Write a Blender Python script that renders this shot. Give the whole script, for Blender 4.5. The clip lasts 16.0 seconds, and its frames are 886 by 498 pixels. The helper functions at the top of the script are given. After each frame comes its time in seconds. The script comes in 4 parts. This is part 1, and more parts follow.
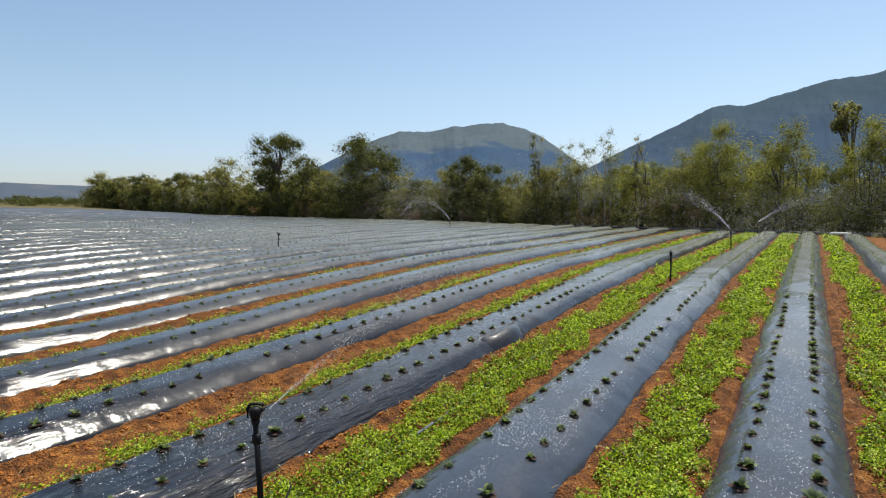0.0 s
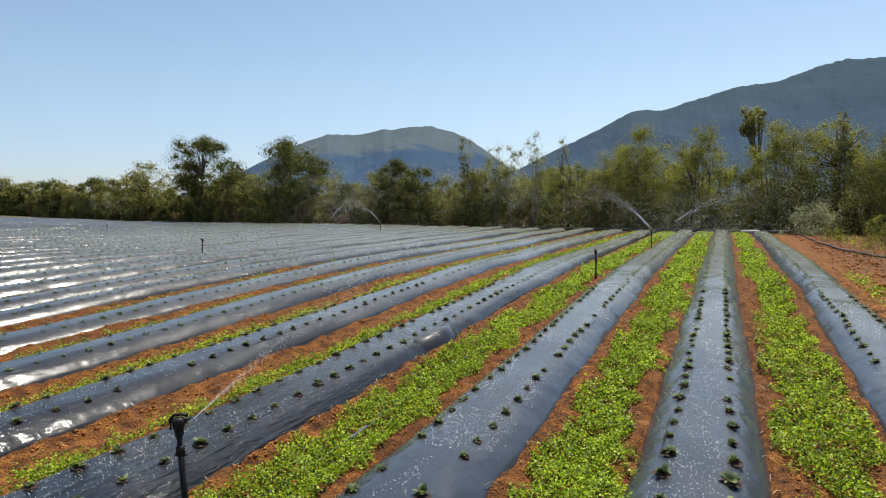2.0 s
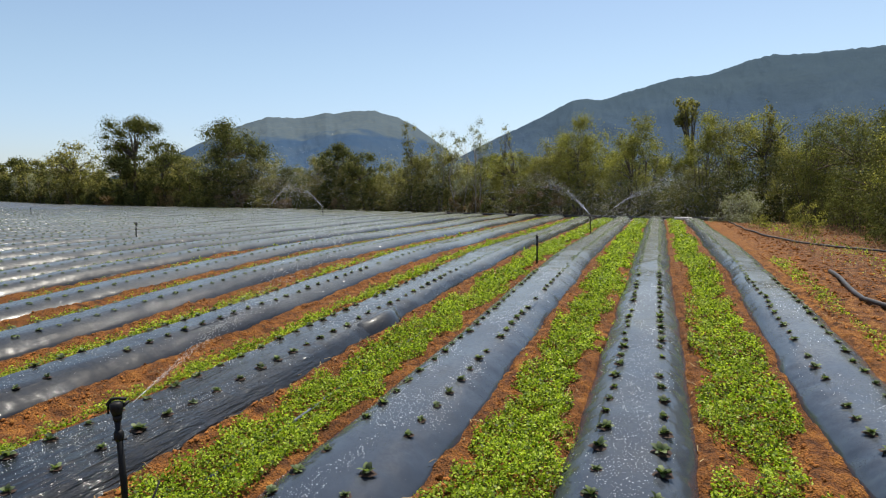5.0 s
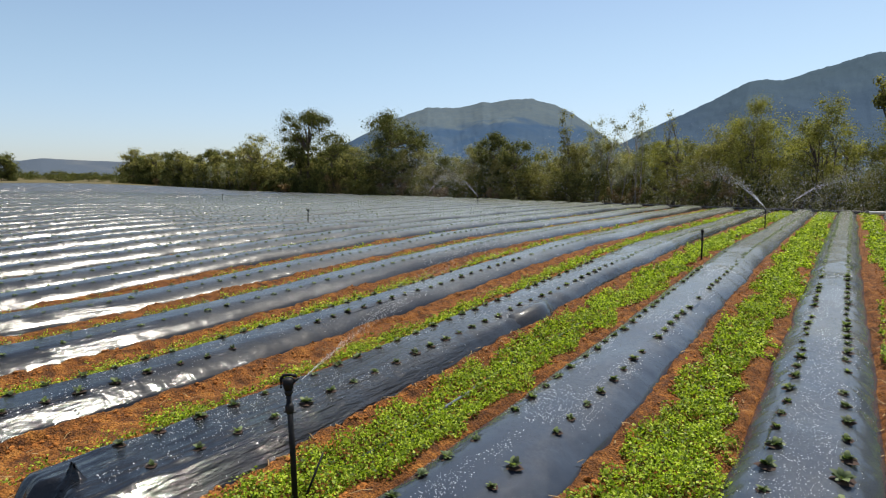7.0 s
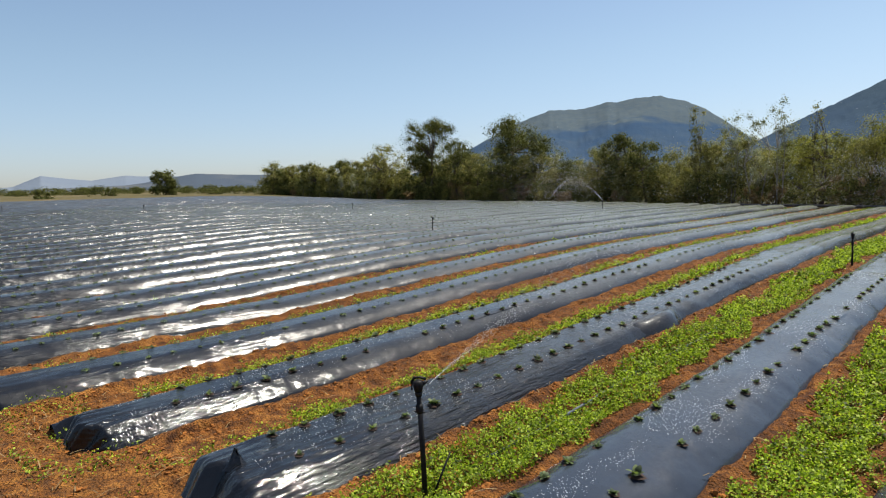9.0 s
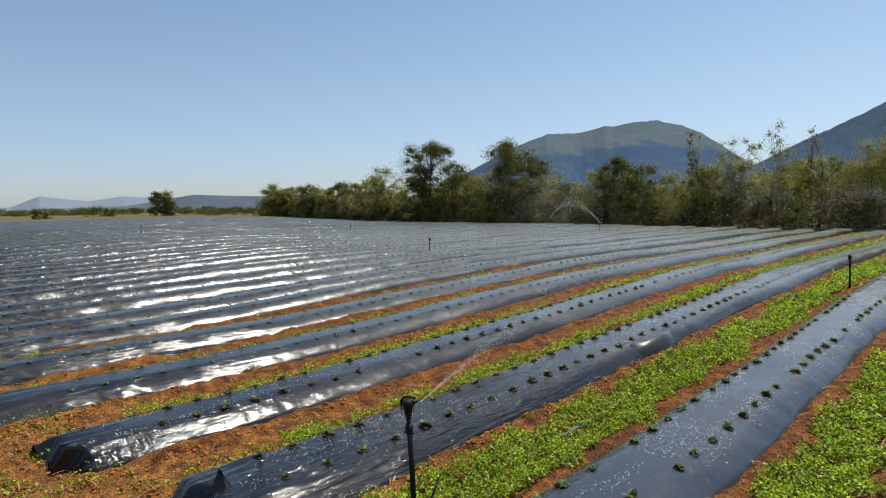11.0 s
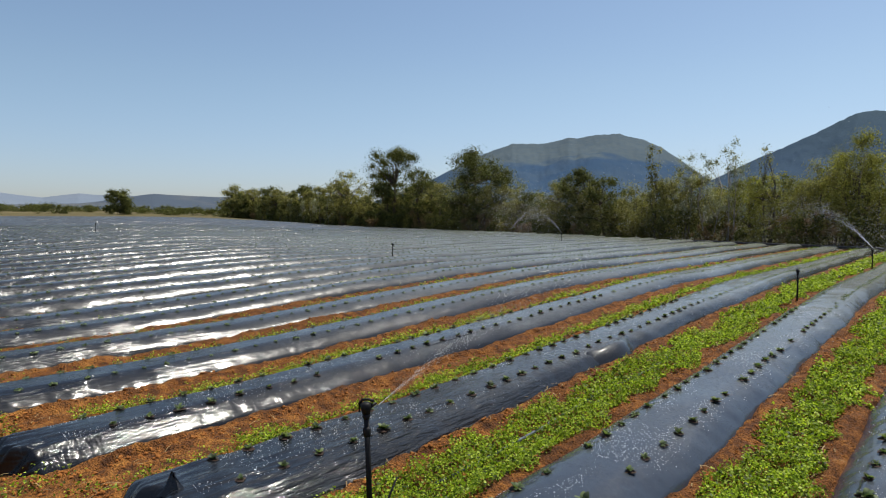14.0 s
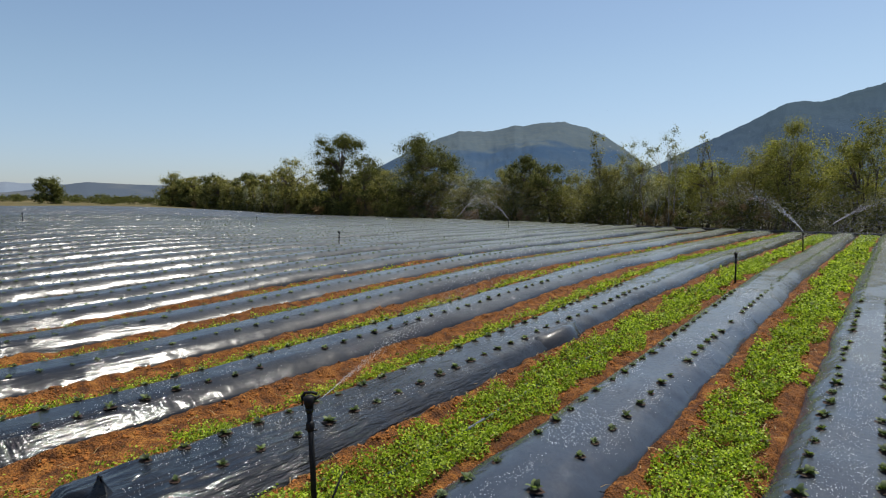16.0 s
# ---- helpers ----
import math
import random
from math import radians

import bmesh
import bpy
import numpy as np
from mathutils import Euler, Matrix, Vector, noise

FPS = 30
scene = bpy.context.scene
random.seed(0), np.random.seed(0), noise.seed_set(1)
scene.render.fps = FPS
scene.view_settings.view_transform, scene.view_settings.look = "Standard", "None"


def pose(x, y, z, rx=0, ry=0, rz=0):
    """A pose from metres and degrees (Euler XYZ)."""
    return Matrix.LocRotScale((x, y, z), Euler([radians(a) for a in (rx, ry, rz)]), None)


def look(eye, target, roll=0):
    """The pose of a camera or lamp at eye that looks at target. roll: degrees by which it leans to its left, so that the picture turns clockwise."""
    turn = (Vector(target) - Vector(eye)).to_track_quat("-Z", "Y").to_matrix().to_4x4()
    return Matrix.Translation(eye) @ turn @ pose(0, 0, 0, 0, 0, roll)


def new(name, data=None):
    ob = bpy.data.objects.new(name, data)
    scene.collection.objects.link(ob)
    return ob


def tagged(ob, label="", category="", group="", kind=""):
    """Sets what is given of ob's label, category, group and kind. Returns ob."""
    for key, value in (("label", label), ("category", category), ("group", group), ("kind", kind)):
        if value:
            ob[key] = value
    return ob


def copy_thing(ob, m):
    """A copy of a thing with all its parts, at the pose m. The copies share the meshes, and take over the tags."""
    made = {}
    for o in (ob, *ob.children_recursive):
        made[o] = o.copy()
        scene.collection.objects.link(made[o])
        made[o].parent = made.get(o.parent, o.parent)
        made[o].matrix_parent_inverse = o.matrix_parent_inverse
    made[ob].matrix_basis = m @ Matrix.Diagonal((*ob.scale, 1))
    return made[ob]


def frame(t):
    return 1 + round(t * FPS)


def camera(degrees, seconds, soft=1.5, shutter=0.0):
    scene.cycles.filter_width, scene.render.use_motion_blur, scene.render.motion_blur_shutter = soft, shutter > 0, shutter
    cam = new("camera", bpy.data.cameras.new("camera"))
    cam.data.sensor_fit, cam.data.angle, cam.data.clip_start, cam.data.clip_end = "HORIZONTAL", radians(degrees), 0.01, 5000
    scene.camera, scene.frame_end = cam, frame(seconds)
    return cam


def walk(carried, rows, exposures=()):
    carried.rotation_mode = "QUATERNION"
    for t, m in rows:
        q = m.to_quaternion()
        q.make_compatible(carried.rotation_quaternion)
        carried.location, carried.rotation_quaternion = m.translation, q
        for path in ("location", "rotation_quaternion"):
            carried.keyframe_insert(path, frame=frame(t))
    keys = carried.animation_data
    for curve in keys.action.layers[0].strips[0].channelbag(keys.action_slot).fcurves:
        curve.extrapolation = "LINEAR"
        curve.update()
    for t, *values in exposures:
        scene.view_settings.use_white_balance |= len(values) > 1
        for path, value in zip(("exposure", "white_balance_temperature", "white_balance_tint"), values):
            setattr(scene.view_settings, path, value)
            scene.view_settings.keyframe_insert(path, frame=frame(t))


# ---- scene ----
cam = camera(69.9, 16.0, 1.15)
PATH = [
    (0, (0.039, -0.118, 1.636), (-0.992, 1.59, 1.501), -0.4),
    (0.5, (0.027, -0.112, 1.629), (-1.051, 1.567, 1.491), -0.1),
    (1, (0.023, -0.114, 1.626), (-1.039, 1.575, 1.489), -0.6),
    (1.5, (0.03, -0.119, 1.62), (-0.929, 1.633, 1.521), -0.6),
    (2, (0.044, -0.112, 1.622), (-0.796, 1.698, 1.494), -1.0),
    (2.5, (0.062, -0.135, 1.621), (-0.663, 1.725, 1.494), -0.7),
    (3, (0.073, -0.149, 1.625), (-0.579, 1.737, 1.489), -0.2),
    (3.2, (0.074, -0.158, 1.614), (-0.544, 1.74, 1.482), 0.1),
    (5.3, (0.043, -0.148, 1.602), (-0.666, 1.712, 1.413), -0.8),
    (5.5, (0.039, -0.139, 1.624), (-0.768, 1.679, 1.418), -0.9),
    (6, (0.048, -0.13, 1.632), (-0.884, 1.628, 1.43), -0.7),
    (6.5, (0.054, -0.149, 1.636), (-0.961, 1.562, 1.428), -0.6),
    (7, (0.048, -0.146, 1.635), (-1.054, 1.511, 1.428), -0.2),
    (7.5, (0.049, -0.153, 1.633), (-1.116, 1.458, 1.419), -0.1),
    (8, (0.067, -0.178, 1.651), (-1.176, 1.374, 1.436), -0.7),
    (8.5, (0.138, -0.247, 1.68), (-1.206, 1.219, 1.476), -1.8),
    (9, (0.158, -0.276, 1.689), (-1.243, 1.139, 1.504), -1.7),
    (9.2, (0.157, -0.277, 1.702), (-1.256, 1.127, 1.524), -1.6),
    (11.3, (0.142, -0.21, 1.639), (-1.248, 1.225, 1.542), -1.3),
    (11.5, (0.138, -0.214, 1.633), (-1.225, 1.247, 1.535), -0.4),
    (12, (0.141, -0.22, 1.637), (-1.242, 1.22, 1.52), -0.6),
    (12.5, (0.161, -0.224, 1.644), (-1.237, 1.204, 1.564), -0.6),
    (13, (0.168, -0.225, 1.645), (-1.196, 1.236, 1.565), -0.5),
    (13.5, (0.18, -0.237, 1.645), (-1.139, 1.265, 1.582), -0.0),
    (14, (0.178, -0.234, 1.642), (-1.137, 1.27, 1.546), 0.1),
    (14.5, (0.167, -0.22, 1.642), (-1.147, 1.283, 1.524), -0.0),
    (15, (0.136, -0.173, 1.626), (-1.16, 1.344, 1.49), -0.2),
    (15.5, (0.121, -0.139, 1.623), (-1.115, 1.429, 1.494), -0.2),
    (16, (0.104, -0.13, 1.62), (-1.082, 1.475, 1.485), -0.2),
]
walk(cam, [(t, look(eye, target, roll)) for t, eye, target, roll in PATH],
     [(0, 0.53, 6690, 7.5), (6, 0.56, 6770, 7.5), (9, 0.45, 6710, 7.5), (11.5, 0.31, 6540, 7.5), (16, 0.24, 6540, 7.5)])


# ---- sky, sun, exposure ----
SUN_EL, SUN_AZ = 65.0, -10.0      # degrees up, degrees left of +y
world = bpy.data.worlds.new("sky")
scene.world = world
world.use_nodes = True
wn, wl = world.node_tree.nodes, world.node_tree.links
sky = wn.new("ShaderNodeTexSky")
sky.sky_type = "NISHITA"
sky.sun_disc = False
sky.sun_elevation = radians(SUN_EL)
sky.sun_rotation = radians(-SUN_AZ)
sky.air_density, sky.dust_density, sky.ozone_density = 1.0, 0.8, 1.7
# bluish-white haze low over the horizon, all the way round
coord, up, low, tint = wn.new("ShaderNodeTexCoord"), wn.new("ShaderNodeSeparateXYZ"), wn.new("ShaderNodeMapRange"), wn.new("ShaderNodeMix")
wl.new(coord.outputs["Generated"], up.inputs[0])
wl.new(up.outputs["Z"], low.inputs[0])
low.interpolation_type = "SMOOTHSTEP"
low.inputs[1].default_value, low.inputs[2].default_value = 0.0, 0.22
low.inputs[3].default_value, low.inputs[4].default_value = 1.0, 0.0
tint.data_type, tint.blend_type = "RGBA", "MULTIPLY"
wl.new(low.outputs[0], tint.inputs["Factor"])
wl.new(sky.outputs["Color"], tint.inputs["A"])
tint.inputs["B"].default_value = (0.83, 0.86, 1.06, 1)
wl.new(tint.outputs["Result"], wn["Background"].inputs["Color"])
wn["Background"].inputs["Strength"].default_value = 0.1

sun = new("sun", bpy.data.lights.new("sun", "SUN"))
sun.data.energy, sun.data.angle, sun.data.color = 4.8, radians(0.6), (1.0, 0.95, 0.87)
to_sun = Vector((-math.sin(radians(SUN_AZ)) * math.cos(radians(SUN_EL)),
                 math.cos(radians(SUN_AZ)) * math.cos(radians(SUN_EL)), math.sin(radians(SUN_EL))))
sun.matrix_world = look(to_sun * 100, (0, 0, 0))


# ---- materials ----
def material(name, rough=0.8, spec=0.3):
    m = bpy.data.materials.new(name)
    m.use_nodes = True
    n, l = m.node_tree.nodes, m.node_tree.links
    b = n["Principled BSDF"]
    b.inputs["Roughness"].default_value = rough
    b.inputs["Specular IOR Level"].default_value = spec
    return m, n, l, b


def place(n, l, scale=(1, 1, 1)):
    """World position, scaled, for textures at real-world size."""
    g = n.new("ShaderNodeNewGeometry")
    mp = n.new("ShaderNodeMapping")
    mp.inputs["Scale"].default_value = scale
    l.new(g.outputs["Position"], mp.inputs["Vector"])
    return mp.outputs["Vector"]


def tex(n, l, vec, scale, detail=4.0, rough=0.55, kind="noise"):
    if kind == "voronoi":
        t = n.new("ShaderNodeTexVoronoi")
        t.inputs["Scale"].default_value = scale
        l.new(vec, t.inputs["Vector"])
        return t.outputs["Distance"]
    t = n.new("ShaderNodeTexNoise")
    t.inputs["Scale"].default_value, t.inputs["Detail"].default_value, t.inputs["Roughness"].default_value = scale, detail, rough
    l.new(vec, t.inputs["Vector"])
    return t.outputs["Fac"]


def ramp(n, l, fac, stops):
    r = n.new("ShaderNodeValToRGB")
    e = r.color_ramp.elements
    while len(e) < len(stops):
        e.new(0.5)
    for k, (p, c) in zip(e, stops):
        k.position, k.color = p, (*c, 1)
    l.new(fac, r.inputs["Fac"])
    return r.outputs["Color"]


def mixc(n, l, fac, a, b, mode="MIX"):
    m = n.new("ShaderNodeMix")
    m.data_type, m.blend_type = "RGBA", mode
    for s, v in ((m.inputs["Factor"], fac), (m.inputs["A"], a), (m.inputs["B"], b)):
        if isinstance(v, (int, float)):
            s.default_value = v
        elif isinstance(v, tuple):
            s.default_value = (*v, 1)
        else:
            l.new(v, s)
    return m.outputs["Result"]


def bump(n, l, b, height, strength, distance, under=None):
    k = n.new("ShaderNodeBump")
    k.inputs["Strength"].default_value, k.inputs["Distance"].default_value = strength, distance
    l.new(height, k.inputs["Height"])
    if under:
        l.new(under, k.inputs["Normal"])
    l.new(k.outputs["Normal"], b.inputs["Normal"])
    return k.outputs["Normal"]


def maprange(n, l, fac, a, b, c, d):
    m = n.new("ShaderNodeMapRange")
    for i, v in enumerate((a, b, c, d)):
        m.inputs[i + 1].default_value = v
    l.new(fac, m.inputs[0])
    return m.outputs[0]


def soil_material():
    m, n, l, b = material("red_soil", 0.9, 0.25)
    v = place(n, l)
    big, mid, fine = tex(n, l, v, 0.9, 5), tex(n, l, v, 9, 6), tex(n, l, v, 70, 5, 0.7)
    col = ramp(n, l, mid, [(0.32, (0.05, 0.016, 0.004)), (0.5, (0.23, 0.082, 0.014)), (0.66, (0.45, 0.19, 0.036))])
    col = mixc(n, l, maprange(n, l, big, 0.35, 0.7, 0.0, 0.45), col, (0.29, 0.125, 0.028))
    col = mixc(n, l, maprange(n, l, fine, 0.6, 0.8, 0.0, 0.45), col, (0.35, 0.16, 0.045))
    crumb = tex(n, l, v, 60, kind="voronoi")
    # gaps between the crumbs are darkened in the colour, as if shaded
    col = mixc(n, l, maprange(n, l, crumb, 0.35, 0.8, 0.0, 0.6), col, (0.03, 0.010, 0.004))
    far = n.new("ShaderNodeSeparateXYZ")
    l.new(v, far.inputs[0])
    # dry grass and stubble on the plain beyond the field
    away = maprange(n, l, far.outputs["X"], -95.0, -112.0, 0.0, 1.0)
    grass = ramp(n, l, tex(n, l, place(n, l, (0.02, 0.06, 0.02)), 1.0, 5), [(0.3, (0.055, 0.065, 0.018)), (0.5, (0.13, 0.11, 0.04)), (0.7, (0.19, 0.15, 0.07))])
    col = mixc(n, l, away, col, grass)
    # the paths between the beds are darker, in uneven patches, past the bed ends
    inside = math_node(n, l, "MULTIPLY", maprange(n, l, far.outputs["X"], 1.7, 1.2, 0.0, 1.0), maprange(n, l, far.outputs["Y"], 1.2, 3.6, 0.0, 1.0))
    path_dark = math_node(n, l, "MULTIPLY", inside, maprange(n, l, big, 0.3, 0.65, 0.45, 0.85))
    col = mixc(n, l, path_dark, col, (0.62, 0.54, 0.46), "MULTIPLY")
    # trodden verge with straw beside the last bed
    verge = maprange(n, l, far.outputs["X"], 1.6, 2.6, 0.0, 0.9)
    straw = ramp(n, l, mid, [(0.38, (0.04, 0.014, 0.005)), (0.52, (0.13, 0.046, 0.013)), (0.66, (0.24, 0.115, 0.04))])
    col = mixc(n, l, verge, col, straw)
    # leaf litter and grass under the hedge, past the ends of the beds
    line = n.new("ShaderNodeVectorMath")
    line.operation = "DOT_PRODUCT"
    line.inputs[1].default_value = (0.413, 0.911, 0.0)
    l.new(v, line.inputs[0])
    hedge = maprange(n, l, line.outputs["Value"], 27.4, 28.3, 0.0, 1.0)
    litter = ramp(n, l, mid, [(0.35, (0.03, 0.026, 0.012)), (0.55, (0.075, 0.065, 0.025)), (0.7, (0.06, 0.075, 0.02))])
    col = mixc(n, l, hedge, col, litter)
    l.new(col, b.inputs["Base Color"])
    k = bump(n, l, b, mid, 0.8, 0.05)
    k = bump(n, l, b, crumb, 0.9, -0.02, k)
    bump(n, l, b, fine, 0.8, 0.015, k)
    return m


def math_node(n, l, op, a, c):
    k = n.new("ShaderNodeMath")
    k.operation = op
    for s, v in zip(k.inputs, (a, c)):
        if isinstance(v, (int, float)):
            s.default_value = v
        else:
            l.new(v, s)
    return k.outputs[0]


def creases(n, l, scale, turn, size, detail):
    """Sharp-edged folds: the distance of a noise from its middle."""
    v = place(n, l, scale)
    v.node.inputs["Rotation"].default_value = (0, 0, radians(turn))
    return math_node(n, l, "ABSOLUTE", math_node(n, l, "SUBTRACT", tex(n, l, v, size, detail, 0.5), 0.5), 0.0)


def film_material():
    m, n, l, b = material("black_film", 0.5, 0.05)
    v = place(n, l)
    grain, drops = tex(n, l, v, 6, 4), tex(n, l, v, 95, 2, 0.6)
    dust = tex(n, l, v, 2.2, 6, 0.65)
    col = ramp(n, l, dust, [(0.35, (0.003, 0.0032, 0.004)), (0.6, (0.006, 0.0062, 0.0075)), (0.85, (0.022, 0.019, 0.018))])
    at = n.new("ShaderNodeSeparateXYZ")
    l.new(v, at.inputs[0])
    # blue-grey sky reflection put into the film's colour, weaker beside the sprinkler
    sky_tint = math_node(n, l, "MULTIPLY", maprange(n, l, at.outputs["X"], -2.6, -2.0, 0.12, 1.0), maprange(n, l, at.outputs["Y"], 1.5, 6.0, 0.55, 1.0))
    col = mixc(n, l, sky_tint, col, (0.030, 0.039, 0.058))
    # droplet coat where the sprinklers fall; pale tops and dark flanks are painted sky sheen
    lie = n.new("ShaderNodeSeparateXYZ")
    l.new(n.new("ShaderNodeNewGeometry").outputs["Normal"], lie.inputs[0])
    top_sheen = maprange(n, l, lie.outputs["Z"], 0.74, 0.97, 0.08, 1.0)
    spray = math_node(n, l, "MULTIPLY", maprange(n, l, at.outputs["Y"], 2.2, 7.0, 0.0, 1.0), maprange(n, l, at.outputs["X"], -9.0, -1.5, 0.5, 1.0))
    # paler far off: mist and low-sky glare put into the film's colour
    far_haze = math_node(n, l, "MULTIPLY", maprange(n, l, at.outputs["Y"], 6.0, 20.0, 0.0, 0.85), maprange(n, l, at.outputs["X"], -45.0, -5.0, 0.1, 1.0))
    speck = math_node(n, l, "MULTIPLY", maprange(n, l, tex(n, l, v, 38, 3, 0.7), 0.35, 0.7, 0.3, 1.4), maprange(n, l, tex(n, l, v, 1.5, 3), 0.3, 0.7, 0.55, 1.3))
    col = mixc(n, l, math_node(n, l, "MULTIPLY", math_node(n, l, "MULTIPLY", spray, top_sheen), speck), col, (0.11, 0.113, 0.112))
    col = mixc(n, l, math_node(n, l, "MULTIPLY", far_haze, top_sheen), col, (0.205, 0.215, 0.185))
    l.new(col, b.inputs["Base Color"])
    l.new(maprange(n, l, grain, 0.3, 0.75, 0.42, 0.55), b.inputs["Roughness"])
    b.inputs["Coat Weight"].default_value = 0.8
    b.inputs["Coat IOR"].default_value = 1.48
    l.new(math_node(n, l, "ADD", maprange(n, l, grain, 0.3, 0.75, 0.10, 0.17), maprange(n, l, at.outputs["X"], -3.6, -9.0, 0.0, 0.11)), b.inputs["Coat Roughness"])
    # the film at the bed ends is smoother
    sleek = math_node(n, l, "MULTIPLY", maprange(n, l, at.outputs["X"], -2.55, -2.75, 0.0, 1.0), maprange(n, l, at.outputs["Y"], 5.5, 3.0, 0.0, 0.05))
    l.new(math_node(n, l, "SUBTRACT", b.inputs["Coat Roughness"].links[0].from_socket, sleek), b.inputs["Coat Roughness"])
    along = creases(n, l, (7, 0.7, 7), 8, 1.5, 5.0)
    slant = math_node(n, l, "MULTIPLY", creases(n, l, (1.4, 7, 2.5), 48, 1.5, 2.5), 0.6)
    fine = tex(n, l, place(n, l, (16, 3, 16)), 2.4, 4, 0.6)
    sheets = tex(n, l, place(n, l, (3.2, 2.2, 3.2)), 1.0, 3, 0.6)
    # the film was dragged into folds at the ends of the beds beside the sprinkler
    ends = math_node(n, l, "MULTIPLY", maprange(n, l, at.outputs["X"], -2.3, -2.8, 0.0, 1.0), maprange(n, l, at.outputs["Y"], 5.2, 2.4, 0.0, 1.0))
    patch = tex(n, l, place(n, l, (1.0, 0.7, 1.0)), 1.6, 3)
    ends = math_node(n, l, "MULTIPLY", ends, maprange(n, l, patch, 0.42, 0.62, 0.12, 1.0))
    loose = maprange(n, l, at.outputs["X"], -2.2, -5.0, 0.03, 0.06)
    near = math_node(n, l, "MULTIPLY", maprange(n, l, at.outputs["X"], -2.45, -2.75, 0.0, 1.0), maprange(n, l, at.outputs["X"], -3.65, -3.85, 1.0, 0.0))
    near = math_node(n, l, "MULTIPLY", near, maprange(n, l, at.outputs["Y"], 5.6, 3.2, 0.0, 1.0))
    near = math_node(n, l, "MULTIPLY", near, maprange(n, l, patch, 0.40, 0.56, 0.6, 2.6))
    near = math_node(n, l, "MULTIPLY", near, maprange(n, l, at.outputs["Y"], 1.5, 2.4, 0.2, 1.0))
    taut = math_node(n, l, "MAXIMUM", math_node(n, l, "MAXIMUM", ends, near), loose)
    which = math_node(n, l, "MULTIPLY", maprange(n, l, tex(n, l, place(n, l, (0.8, 0.9, 0.8)), 1.3, 2), 0.40, 0.52, 0.0, 1.0), maprange(n, l, at.outputs["X"], -3.75, -4.05, 0.0, 1.0))
    which = math_node(n, l, "MULTIPLY", which, maprange(n, l, at.outputs["X"], -5.2, -5.5, 1.0, 0.0))
    fold = n.new("ShaderNodeMix")
    l.new(which, fold.inputs[0])
    l.new(along, fold.inputs[2])
    l.new(slant, fold.inputs[3])
    k = bump(n, l, b, math_node(n, l, "MULTIPLY", fold.outputs[0], taut), 0.9, 0.06)
    k = bump(n, l, b, math_node(n, l, "MULTIPLY", fine, math_node(n, l, "MINIMUM", taut, 0.7)), 0.6, 0.022, k)
    k = bump(n, l, b, math_node(n, l, "MULTIPLY", sheets, maprange(n, l, at.outputs["X"], -10.0, -32.0, 0.15, 1.0)), 0.7, 0.09, k)
    ripples = tex(n, l, place(n, l, (7.0, 4.0, 7.0)), 1.0, 3, 0.6)
    k = bump(n, l, b, math_node(n, l, "MULTIPLY", ripples, maprange(n, l, at.outputs["X"], -9.0, -26.0, 0.0, 1.0)), 0.8, 0.05, k)
    k = bump(n, l, b, drops, 0.08, 0.005, k)
    # beads of water left by the sprinklers
    beads = maprange(n, l, tex(n, l, v, 130, kind="voronoi"), 0.10, 0.34, 1.0, 0.0)
    wet = maprange(n, l, tex(n, l, v, 1.7, 4), 0.4, 0.62, 0.0, 1.0)
    k = bump(n, l, b, math_node(n, l, "MULTIPLY", beads, wet), 0.6, 0.003, k)
    l.new(k, b.inputs["Coat Normal"])
    return m


def leaf_material(name, dark, mid, light, rough=0.45, through_light=0.35, islands=True, spec=0.4, patchy=0.45):
    m, n, l, b = material(name, rough, spec)
    if islands:
        g = n.new("ShaderNodeNewGeometry")
        fac = g.outputs["Random Per Island"]
    else:
        fac = n.new("ShaderNodeObjectInfo").outputs["Random"]
    patch = tex(n, l, place(n, l), 1.3 if patchy < 0.5 else 1.1, 4)
    col = ramp(n, l, fac, [(0.05, dark), (0.5, mid), (0.95, light)])
    col = mixc(n, l, maprange(n, l, patch, 0.35, 0.7, 0.0, patchy) if patchy < 0.5 else maprange(n, l, patch, 0.42, 0.6, 0.0, patchy), col, dark)
    l.new(col, b.inputs["Base Color"])
    tr = n.new("ShaderNodeBsdfTranslucent")
    l.new(mixc(n, l, 1.0, col, (1.4, 1.5, 0.75), "MULTIPLY"), tr.inputs["Color"])
    mx = n.new("ShaderNodeMixShader")
    mx.inputs[0].default_value = through_light
    l.new(b.outputs[0], mx.inputs[1])
    l.new(tr.outputs[0], mx.inputs[2])
    l.new(mx.outputs[0], n["Material Output"].inputs["Surface"])
    return m


def plain_material(name, a, b2, scale, rough=0.6, spec=0.4, metal=0.0, depth=0.004):
    m, n, l, b = material(name, rough, spec)
    f = tex(n, l, place(n, l), scale, 5)
    l.new(ramp(n, l, f, [(0.3, a), (0.7, b2)]), b.inputs["Base Color"])
    b.inputs["Metallic"].default_value = metal
    bump(n, l, b, f, 0.4, depth)
    return m


